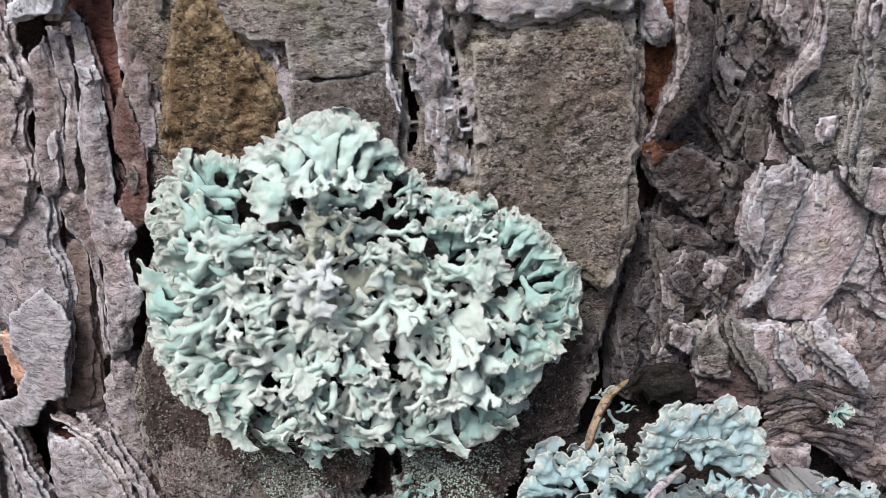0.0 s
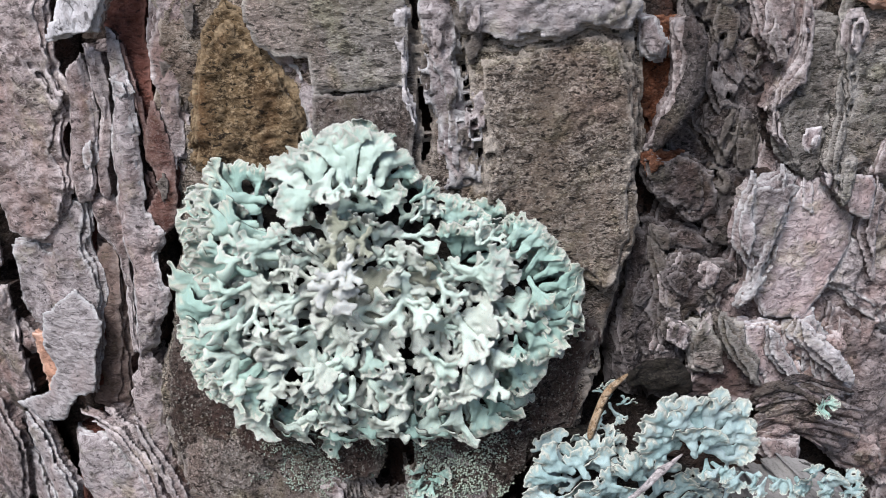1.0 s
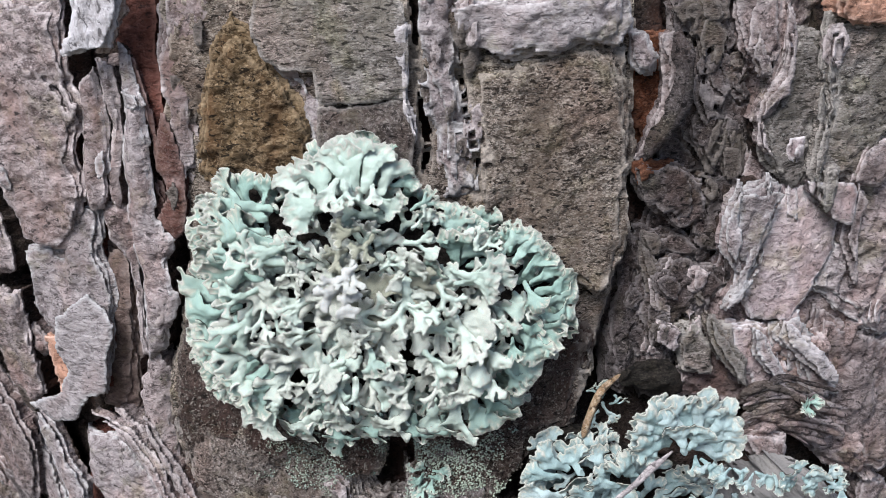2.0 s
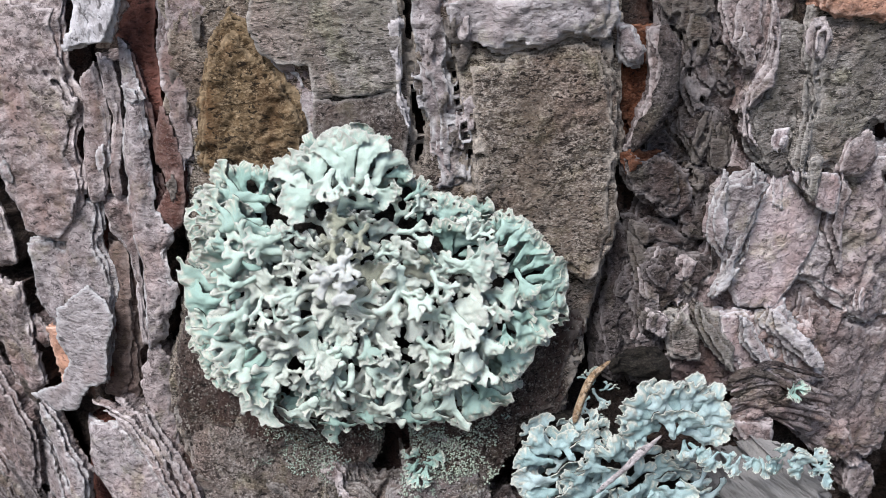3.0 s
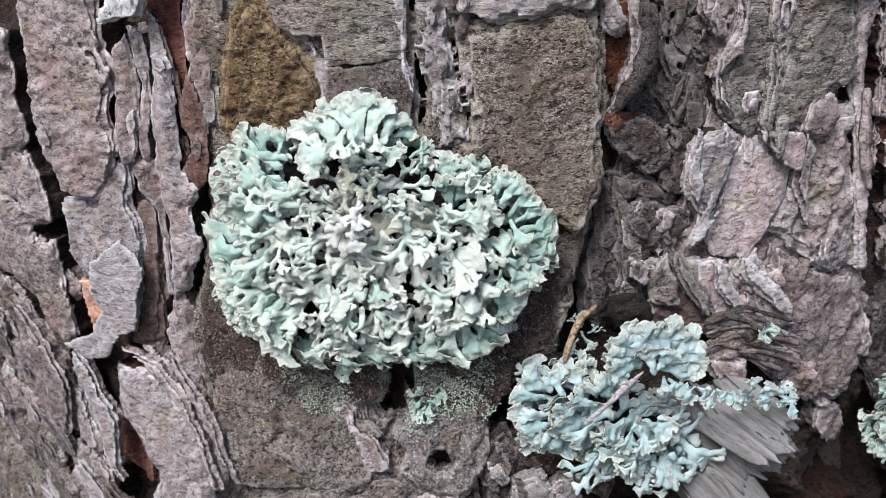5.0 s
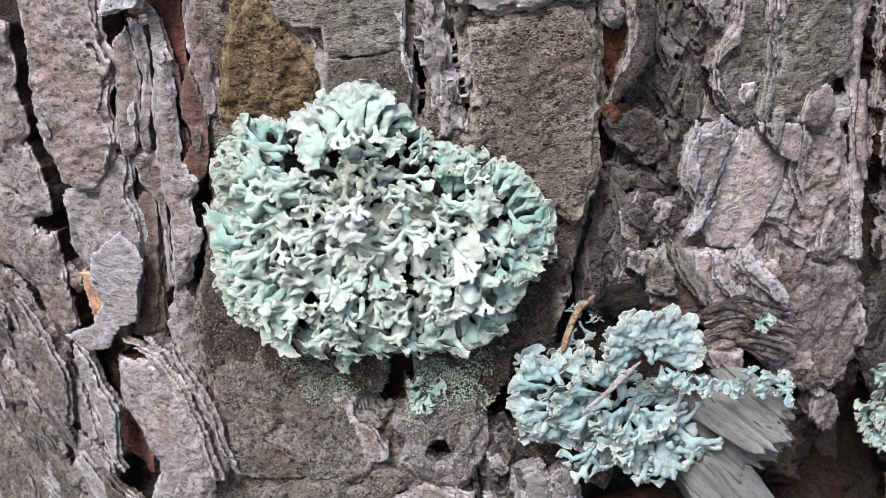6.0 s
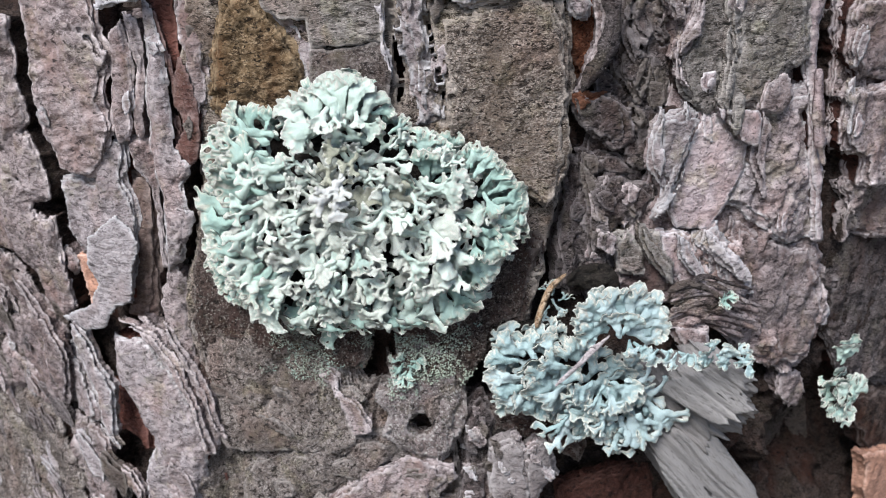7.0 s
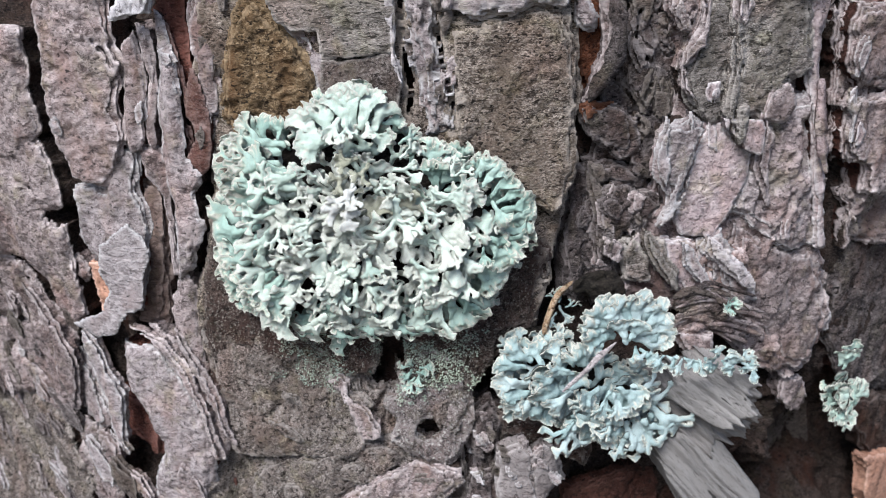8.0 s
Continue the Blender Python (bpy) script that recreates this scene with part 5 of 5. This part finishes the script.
main = lichen("tube_lichen", "large mint-green rosette of puffed forked lichen lobes", -20, 4)
part("felt", mat_mesh(OUTLINE, 4.5, 3), main, "black underside felt")
cushion(main, OUTLINE, 4.4, ((4, 8, RIMSET), (9, 10, RIMSET[:8] + MIDSET), (14, 11.5, MIDSET + OLDSET[:6]), (99, 11, OLDSET + MIDSET[:4] + TANSET[:2])), 7, 10.2, 2.0, None, 18)
# small young lobes between the large ones
cushion(main, [(a * 0.94, b * 0.94) for a, b in OUTLINE], 8.0, ((7, 5.5, RIMSET), (99, 6, MIDSET + OLDSET)), 21, 11.0, 2.5, None, 70)
# the lobes that stand out, part by part of the rosette
CROWN = (
    ("R", -38.9, 22.1, 9.8, 173, 12.9, -14), ("R", -40.0, 20.2, 10.8, 173, 13.0, -12), ("R", -42.5, 21.9, 9.6, 142, 8.4, -24), ("R", -42.6, 22.5, 9.1, 98, 7.4, -24),
    ("R", -39.3, 23.5, 8.8, 91, 5.7, -27), ("R", -39.9, 18.1, 11.8, 176, 12.2, -6), ("R", -36.1, 15.9, 12.7, 175, 13.8, -3), ("F", -30.1, 23.7, 10.9, 126, 9.4, -30),
    ("F", -26.6, 24.4, 11.9, 111, 10.0, -23), ("F", -23.1, 26.8, 12.6, 105, 9.6, -27), ("F", -22.2, 28.0, 12.4, 93, 10.6, -26), ("F", -20.2, 27.9, 12.0, 75, 9.2, -27),
    ("F", -17.8, 26.5, 10.6, 58, 8.6, -23), ("F", -26.2, 26.2, 13.5, -155, 9.7, 4), ("F", -24.9, 29.4, 13.3, -116, 6.4, 30), ("S", -23.1, 29.0, 13.6, -90, 6.5, 37),
    ("F", -18.7, 28.0, 12.7, -87, 4.3, 39), ("F", -18.8, 26.0, 12.3, -28, 6.3, 2), ("R", -15.9, 26.8, 8.2, 13, 5.4, -22), ("R", -12.2, 22.3, 8.5, 27, 5.8, -24),
)
EAST = (
    ("R", -6.4, 16.7, 9.7, 67, 7.8, -27), ("R", -4.6, 17.1, 9.1, 113, 5.6, -19), ("R", -2.8, 16.5, 9.2, 59, 5.7, -30), ("S", -1.0, 15.0, 10.9, 89, 5.4, -23),
    ("S", -0.4, 14.9, 10.9, 32, 5.4, -11), ("R", 3.8, 13.8, 9.9, 51, 8.3, -27), ("R", 5.1, 14.3, 9.4, 88, 5.2, -28), ("R", 6.2, 12.4, 9.9, 45, 7.4, -30),
    ("R", 8.0, 9.7, 10.2, 37, 7.6, -31), ("R", 9.9, 7.5, 9.9, 24, 7.3, -31), ("R", 10.8, 5.5, 10.1, 6, 8.4, -28), ("R", 11.0, 3.6, 10.6, -6, 9.1, -26),
    ("R", 7.8, 8.0, 11.8, -59, 6.5, 17), ("R", 10.3, 1.3, 11.5, -17, 8.8, -27), ("R", 7.5, -0.3, 12.4, -27, 10.2, -22), ("R", 6.7, -0.8, 12.6, -59, 9.1, -11),
    ("R", 5.2, -2.3, 13.9, -86, 5.0, 10), ("R", 4.6, -8.0, 12.0, -45, 9.3, -25), ("R", 4.6, -9.6, 11.6, -63, 6.3, -13), ("F", -3.6, 9.7, 14.5, 22, 10.7, -8),
    ("F", -4.7, 11.6, 14.0, -11, 9.6, 7), ("S", -12.1, 19.7, 12.0, 20, 6.2, -20), ("S", -13.3, 17.4, 13.3, 2, 7.6, -3), ("S", -0.7, 4.3, 14.6, -27, 6.2, 14),
)
WEST = (
    ("S", -35.0, 13.2, 13.4, 164, 13.7, -1), ("F", -35.3, 16.2, 13.6, -166, 7.5, 16), ("R", -40.0, 10.2, 13.7, -177, 12.5, -13), ("R", -42.4, 12.6, 13.3, 176, 9.3, -12),
    ("S", -39.9, 7.9, 14.8, -158, 9.4, 1), ("R", -45.8, 5.9, 12.6, -165, 15.0, -24), ("R", -46.1, 2.8, 12.8, -164, 13.8, -21), ("R", -44.9, 0.3, 13.3, -163, 14.1, -18),
    ("S", -40.3, 3.2, 14.9, -149, 12.2, 0), ("R", -43.8, -3.0, 13.7, -162, 12.6, -13), ("S", -38.9, 4.3, 16.0, -99, 6.7, 19), ("S", -30.8, 6.3, 15.4, -159, 7.4, 15),
    ("C", -36.1, 10.0, 14.9, 27, 7.4, 14), ("S", -30.4, 16.4, 14.0, 157, 5.7, 9), ("S", -29.4, -0.3, 15.7, 160, 7.6, 13), ("S", -34.8, -3.7, 14.5, 166, 8.3, 9),
)
SOUTH = (
    ("F", -38.8, -17.3, 13.3, -124, 11.0, -27), ("R", -19.6, -20.7, 11.4, -117, 9.9, -26), ("R", -13.2, -20.9, 11.1, -95, 8.7, -30), ("R", -7.5, -21.1, 10.9, -94, 8.6, -31),
    ("R", -34.9, -23.3, 9.8, -97, 7.2, -30), ("R", -28.2, -22.7, 10.5, -90, 8.3, -31), ("R", -42.9, -7.1, 13.8, -158, 11.0, -12), ("R", -42.3, -8.5, 13.9, -147, 11.0, -12),
    ("R", -40.6, -9.9, 13.8, -138, 11.0, -10), ("R", -39.5, -11.3, 13.7, -127, 11.0, -11), ("N", -24.8, -5.5, 16.5, -155, 11.0, 3), ("N", -24.9, -6.9, 16.4, -133, 11.0, -6),
    ("N", -24.4, -8.4, 16.2, -116, 11.0, -9), ("N", -22.9, -10.3, 15.0, -95, 11.0, -10), ("F", -31.8, -20.9, 11.4, -129, 11.0, -25), ("G", -27.6, -31.4, 2.0, -158, 6.1, 18),
    ("F", -21.1, -17.1, 12.7, -94, 11.0, -28), ("F", -16.1, -17.2, 12.6, -92, 11.0, -26), ("C", -13.7, -18.1, 12.3, -124, 10.9, -15), ("F", -9.2, -17.3, 12.5, -98, 11.0, -27),
    ("F", -4.9, -16.7, 12.6, -97, 11.0, -24), ("R", -2.3, -16.1, 12.4, -72, 11.0, -26), ("R", 0.2, -14.9, 12.1, -67, 11.0, -27), ("G", 2.7, -17.1, 10.7, -42, 7.3, -27),
    ("C", -26.1, -17.2, 12.7, -110, 8.3, -10),
)
HEART = (
    ("I", -21.5, 15.0, 18.5, -142, 8.8, 19), ("I", -22.7, 14.1, 18.7, -99, 10.6, 16), ("I", -21.9, 15.4, 17.9, -102, 7.0, 24), ("T", -23.7, 16.5, 14.5, -145, 6.1, 22),
    ("T", -21.3, 20.3, 13.5, -170, 6.4, 24), ("T", -19.1, 18.7, 13.3, -130, 6.4, 32), ("S", -17.6, 12.2, 13.4, 43, 6.1, 3), ("C", -15.9, 10.0, 14.6, 38, 9.3, -5),
    ("S", -13.4, 10.8, 15.1, -91, 13.4, 15), ("S", -13.6, 6.5, 15.8, -11, 7.7, 15), ("S", -7.7, 9.9, 14.8, -58, 7.8, 24), ("C", -10.1, 7.2, 14.5, 167, 10.0, 15),
    ("S", -4.9, 3.3, 14.9, -67, 10.5, 9), ("S", -0.9, -0.9, 15.0, -66, 11.5, -2), ("S", -10.5, -3.9, 15.5, -57, 9.4, 8), ("G", -19.9, -3.3, 16.6, -73, 5.6, 15),
    ("C", -17.6, -3.1, 15.6, -62, 7.6, 12), ("C", -23.3, 1.1, 15.7, -53, 6.4, 18), ("C", -18.0, 1.0, 15.5, -175, 6.9, 19), ("C", -13.1, -10.3, 15.0, -111, 7.7, 5),
    ("C", -8.3, -9.0, 15.1, -87, 7.8, 4), ("C", -3.4, -7.9, 14.7, -101, 7.7, 11), ("S", 1.5, -7.0, 14.0, -100, 8.4, 8), ("C", -29.7, -4.6, 15.5, -75, 8.5, 9),
    ("T", -26.5, 12.4, 14.0, -15, 8.1, 14),
)
for number, lobes in enumerate((CROWN, EAST, WEST, SOUTH, HEART)):
    set_lobes(main, lobes, number + 40)

LOWER = ((7, -38.5), (11.5, -29), (26.5, -28), (34, -35), (50.5, -43), (55.5, -60), (48, -67), (31.5, -65), (20.5, -55.5), (7.5, -51))
small = lichen("lower_tube_lichen", "blue-green tube lichen below the large rosette", 28.5, -46)
part("felt", mat_mesh(LOWER, 5, 4), small, "black underside felt")
cushion(small, LOWER, 4.2, ((5, 8, SEAFAN), (99, 9, SEAFAN[:6] + SEASET[:6])), 8, 8.0, 4, None, 22)
LOW_LOBES = (
    ("B", 15.0, -36.4, 9.9, 174, 8.0, -16), ("B", 16.4, -35.0, 9.9, 150, 8.3, -16), ("B", 19.6, -35.8, 10.3, 125, 7.4, -15), ("B", 23.6, -36.0, 10.5, 103, 7.1, -18),
    ("B", 27.2, -36.8, 9.7, 98, 6.4, -5), ("B", 15.6, -40.7, 10.7, 179, 9.0, -20), ("B", 16.9, -43.7, 11.1, -164, 9.6, -19), ("B", 18.3, -45.7, 10.7, -146, 9.3, -14),
    ("B", 20.4, -46.7, 10.7, -126, 8.9, -19), ("B", 25.9, -43.7, 12.7, -145, 7.9, 1), ("Y", 27.6, -53.8, 9.7, -107, 12.7, -10), ("Y", 27.5, -52.8, 10.0, -131, 10.9, -14),
    ("Y", 36.7, -52.8, 11.9, -112, 8.5, -5), ("Y", 40.9, -57.5, 10.8, -96, 11.0, -18), ("Y", 41.4, -56.5, 11.1, -68, 12.8, -17), ("Y", 45.1, -54.0, 10.7, -68, 14.2, -13),
    ("Y", 47.7, -54.2, 9.6, -64, 12.9, -10), ("Y", 46.8, -51.6, 9.7, -46, 15.9, -8), ("Y", 45.0, -47.8, 10.0, -33, 13.3, -11), ("B", 32.7, -43.0, 12.5, -156, 7.5, 22),
    ("Y", 35.5, -44.2, 12.4, -118, 9.2, 19), ("Y", 36.9, -45.1, 12.5, -80, 8.3, 27), ("B", 38.5, -44.1, 11.8, -35, 8.5, 13), ("B", 22.4, -38.3, 13.2, -178, 7.6, 6),
    ("B", 25.9, -37.6, 12.3, 156, 8.5, 7), ("B", 31.0, -38.2, 10.9, 131, 9.3, 5), ("B", 30.7, -36.7, 9.3, 74, 4.9, -9), ("Y", 41.9, -44.0, 10.0, -22, 10.5, -5),
)
set_lobes(small, LOW_LOBES, 50)
UPPER = ((25, -25.5), (25, -16.5), (34.5, -11.5), (45.5, -13), (51.5, -30), (37.5, -29.5))
shelf = lichen("shelf_lichen", "blue-green lichen tuft with cream rims on a bark edge", 42, -26)
part("felt", mat_mesh(UPPER, 11, 5, 0.0, 5.0), shelf, "black underside felt")
SHELF_LOBES = (
    ("B", 35.5, -27.9, 14.7, 163, 9.2, 3), ("B", 34.7, -26.4, 15.0, 148, 9.9, 1), ("B", 35.2, -25.7, 15.1, 131, 11.2, 1), ("B", 35.8, -24.9, 15.3, 115, 10.8, -0),
    ("B", 37.1, -24.7, 15.4, 108, 9.6, 1), ("B", 38.3, -24.4, 15.4, 92, 9.7, 0), ("B", 39.7, -25.1, 15.4, 76, 10.6, 0), ("B", 41.1, -25.6, 15.3, 61, 10.3, -1),
    ("B", 41.9, -26.5, 15.2, 43, 9.5, -1), ("B", 42.0, -27.7, 14.9, 22, 8.9, 0), ("B", 41.5, -28.6, 14.7, -2, 9.0, 2), ("B", 40.8, -28.9, 14.7, -13, 7.9, 2),
    ("B", 37.5, -27.6, 16.4, 109, 7.8, 9), ("B", 38.6, -27.7, 16.4, 61, 6.7, 9), ("B", 33.5, -28.0, 14.6, -135, 4.3, 6),
)
set_lobes(shelf, SHELF_LOBES, 51)


def lobe_row(thing, points, kinds, seed, size, spread=60, lift=15):
    rnd = random.Random(seed)
    for (u, v), h, turn in points:
        lobe_at(thing, rnd.choice(kinds), u, v, h, turn + rnd.uniform(-spread, spread) * 0.5, size * rnd.uniform(0.8, 1.2), lift + rnd.gauss(0, 8), rnd.gauss(0, 12))


ridge = lichen("ridge_lichen", "thin row of cream-rimmed lichen lobes along a bark edge", 61.5, -43)
edge_line = ((40.8, -31.5, 15), (44.9, -33.1, 17), (49.4, -33.7, 19), (54.1, -33.5, 22), (59.2, -32.5, 25), (64.3, -34, 27))
for k in range(20):
    f = k / 19 * 4.999
    (au, av, ah), (bu, bv, bh) = edge_line[int(f)], edge_line[int(f) + 1]
    g = f - int(f)
    lobe_at(ridge, SEAFAN[k % 10], au + (bu - au) * g, av + (bv - av) * g + 0.5, ah + (bh - ah) * g + 0.4 * (k % 3), 270 + 60 * math.sin(k * 2.3), 4.0 + 0.9 * math.sin(k * 1.7), 8 + 12 * math.sin(k * 3.1))
lobe_row(ridge, (((56.1, -33), 24, 110), ((58.1, -32), 25, 80), ((60.4, -33), 26, 50), ((56.6, -31), 25, 100), ((62, -34), 27, 30), ((58, -33.5), 26, 90)), SEAFAN, 3, 5)
rosette = lichen("far_lichen", "small pale green lichen rosette beside a dark hollow", 118.5, -71)
cushion(rosette, [(a + 8.5 * math.cos(k * 0.7), b + 9.5 * math.sin(k * 0.7)) for k in range(9) for a, b in ((118.5, -71),)], 3.4, ((99, 8, LEAFSET + RIMSET[:3]),), 12, 4, 2)
lobe_row(rosette, [((a, b), 3, 80) for a, b in ((116, -59.5), (116.5, -57), (114.5, -58))], LEAFSET, 4, 7)
speck = lichen("lichen_scrap", "tiny pale lichen scrap on splintered bark", 71, -28)
lobe_row(speck, [((68.5, -26.5), 8.5, 55 * k) for k in range(7)], RIMSET, 5, 3)
scrap = lichen("lichen_scrap", "tiny blue-green lichen behind the dry needle", 25, -22.5)
lobe_row(scrap, (((24, -21.5), 2, 110), ((25.5, -23), 2, 60), ((25.5, -24.5), 2, 280), ((24.5, -26), 2, 250), ((27, -24), 2, 20), ((25, -32), 3, 70)), SEASET, 6, 5)

# ---------------------------------------------------------------- dry needle, splinter and stub
needle_path = (((20.5, -29.5) + (6.5,)), ((21.5, -25) + (6.5,)), ((24, -19.5) + (5.5,)), ((28, -16) + (5,)))
needle = tagged(sweep("dry_needle", needle_path, 1.6, 1.0, (NEEDLE,), None, ridge=0.12, wobble=0.04), "dry orange-brown conifer needle lying on the bark", "needle")
splinter = new("wood_splinter")
splinter.location = Vector(spot(np.array([0.0]), 0.0, 0.0)[0])
tagged(splinter, "pale split wood splinter lying on the lichen", "splinter")
for k in range(6):
    a, b = (23.6, -40.8), (32.8, -31)
    sweep("fibre", ((a[0] + 0.45 * k, a[1] + 0.5 * k - 0.9, 14.5), ((a[0] + b[0]) / 2 + 0.3 * k, (a[1] + b[1]) / 2 + 0.4 * k - 0.4, 15.2 + 0.2 * k), (b[0] + 0.8 * k - 1, b[1] + 0.5 * k, 15.5)), 0.95, 0.6, (CURLED,), splinter, taper=(0.3, 0.3), seed=k + 20, wobble=0.3)


def wood_chunk(outline, h, thick, along, tilt, seed, parent, name, jag=0.8, groove=0.7, material=STUB):
    """A torn piece of weathered wood with its fibres along the given angle."""
    pts = np.array(outline, float)
    ca, sa = math.cos(math.radians(along)), math.sin(math.radians(along))

    def field(x, y):
        s, l = -sa * x + ca * y, ca * x + sa * y
        ragged = 2.6 * jag * grain(s / 1.1, l / 40, seed) + 1.2 * jag * grain(s / 0.5, l / 20, seed + 1)
        return inside(x + ca * ragged, y + sa * ragged, pts)

    p, d, out, quads, rim = cut_grid(field, pts[:, 0].min() - 4, pts[:, 0].max() + 4, pts[:, 1].min() - 4, pts[:, 1].max() + 4, 0.4)
    u, v = p.T
    s, l = -sa * u + ca * v, ca * u + sa * v
    bend = s + 0.5 * fbm(s / 6, l / 14, seed + 2, 2)
    mid = pts.mean(0)
    top = h + groove * fbm(bend / 1.3, l / 30, seed + 3, 4, 0.6) + 0.25 * steps(1.5 * fbm(bend / 5, l / 60, seed + 4, 2), 0.85) - 0.9 * np.exp(-(fbm(bend / 4, l / 90, seed + 5, 2) / 0.07) ** 2)
    top += tilt[0] * (u - mid[0]) + tilt[1] * (v - mid[1]) - 0.5 * (1 - smooth(d, 0, 0.8))
    rings = [(p + out * (0.4 * fbm(u / 1.2 + 5 * f, v / 1.2, seed + 6, 2) - 0.2)[:, None], top - thick * f) for f in (0.12, 0.3, 0.5, 0.75, 1.0)]
    uvh, faces, slots, _ = wrapped("wood", p, quads, rim, top, rings, ())
    return part(name, mesh_of(name, spot(*uvh.T), faces, None, (material,)), parent)


stub = new("broken_stub")
stub.location = Vector(spot(np.array([70.0]), -35.0, 0.0)[0])
tagged(stub, "weathered grey splintered wood stub sticking from the bark", "wood stub")
wood_chunk(((50.8, -49.5), (54.5, -44), (60.5, -38.5), (64.5, -37.5), (67.6, -40.5), (66, -45), (67.5, -49), (65.9, -53.5), (62.3, -56.5), (56.5, -53)), 20, 13, -40, (1.0, 0.1), 50, stub, "upper_layer", 0.4, 0.35)
wood_chunk(((62, -41), (68.8, -43), (73.1, -46.9), (72.1, -51.6), (73.8, -56.6), (71.9, -66), (67.3, -66.3), (62.8, -61.5)), 15, 14, -35, (0.5, 0.2), 60, stub, "middle_layer", 0.9, 0.8, DULL)
wood_chunk(((49.7, -64.2), (56.8, -62.9), (67.9, -66.1), (78.7, -82.7), (84.4, -96.5), (65.3, -95.9), (56, -79.1)), 12, 14, -52, (0.25, 0.0), 70, stub, "lower_layer", 0.5, 0.35, PLANK)
wood_chunk(((50, -50), (60, -52), (66, -60), (64, -70), (54, -68), (49, -60)), 9, 12, -48, (0.4, 0.0), 80, stub, "inner_layer", 0.8, 0.8, DULL)

# ---------------------------------------------------------------- granular crust
def granules(name, label, hosts, region, count, size, material, seed, rise=0.0):
    """Tiny grains sitting on the faces of the host plates within a region of the chart."""
    rnd = np.random.default_rng(seed)
    seeds = []
    for ob in hosts:
        me = ob.data
        co = np.empty(len(me.vertices) * 3, np.float32)
        me.vertices.foreach_get("co", co)
        nn = np.empty(len(me.vertices) * 3, np.float32)
        me.vertices.foreach_get("normal", nn)
        co, nn = co.reshape(-1, 3), nn.reshape(-1, 3)
        u = np.arctan2(co[:, 0] - AXIS_X, -(co[:, 1] - AXIS_Y)) * RADIUS
        v = (co[:, 2] - CENTRE_Z) * 1000
        ok = (inside(u, v, region) + 7 * fbm(u / 5, v / 5, seed, 4) > 0) & (nn[:, 1] < -0.3)
        seeds.append(co[ok])
    at = np.concatenate(seeds)
    at = at[rnd.integers(0, len(at), count)] + rnd.normal(0, 0.00025, (count, 3))
    ball = np.array([(0, 0, 1), (1, 0, 0), (0, 1, 0), (-1, 0, 0), (0, -1, 0), (0, 0, -1)], float)
    tris = np.array([(0, 1, 2), (0, 2, 3), (0, 3, 4), (0, 4, 1), (5, 2, 1), (5, 3, 2), (5, 4, 3), (5, 1, 4)])
    r = rnd.uniform(*size, (count, 1, 1)) / 1000
    v = at[:, None] + ball[None] * r * rnd.uniform(0.6, 1.3, (count, 6, 1))
    f = tris[None] + 6 * np.arange(count)[:, None, None]
    return mesh_of(name, v.reshape(-1, 3), f.reshape(-1, 3), None, (material,))


plates_all = [o for o in trunk.children if o.name.startswith("bark_plate")]
GRIT = lichen_material("grey_green_grit", (0.27, 0.33, 0.255), (0.46, 0.53, 0.43), (0.46, 0.53, 0.43))
DUST = bark_material("brown_grit", (0.2, 0.17, 0.15), (0.38, 0.34, 0.3), (0.5, 0.46, 0.42), (0.28, 0.23, 0.2), 0.4)
crust_mesh = granules("crust_lichen", "", plates_all, ((-14, -32.5), (2, -33), (2, -45.5), (-14, -47.5)), 10500, (0.12, 0.35), GRIT, 3)
tagged(new("crust_lichen", crust_mesh), "grey-green granular crust lichen on the slab foot", "crust lichen", kind="stuff")
grit_mesh = granules("bark_grit", "", plates_all, ((-66, -23.5), (20.5, -29.5), (9, -43), (1, -67), (-17, -64.5), (-23.5, -46), (-60, -44.5), (-69.5, -37)), 12000, (0.12, 0.36), DUST, 4)
tagged(new("bark_grit", grit_mesh), "fine brown and pale grit on the dark slab", "bark grit", kind="stuff")

thin_mesh = granules("crust_lichen", "", plates_all, ((-48, -33.5), (-22.5, -34), (-23.5, -44), (-44, -43)), 6500, (0.1, 0.26), GRIT, 6)
tagged(new("crust_lichen", thin_mesh), "thin grey-green crust lichen grains below the rosette", "crust lichen", kind="stuff")
leafy = lichen("lichen_scrap", "tiny grey-green lichen leaves at the crust's edge", -12, -42.5)
lobe_row(leafy, [((-12.5, -42), 1.2, 200), ((-12, -43.5), 1.2, 260), ((-13, -40), 1.0, 180), ((-10.5, -42.5), 1.2, 290), ((-12.5, -41), 1.4, 230), ((-11, -41.5), 1.3, 320), ((-10, -40.5), 1.2, 20), ((-12, -39.5), 1.2, 120), ((-11.5, -45), 1.2, 280)], RIMSET, 8, 3.8, 80, 6)
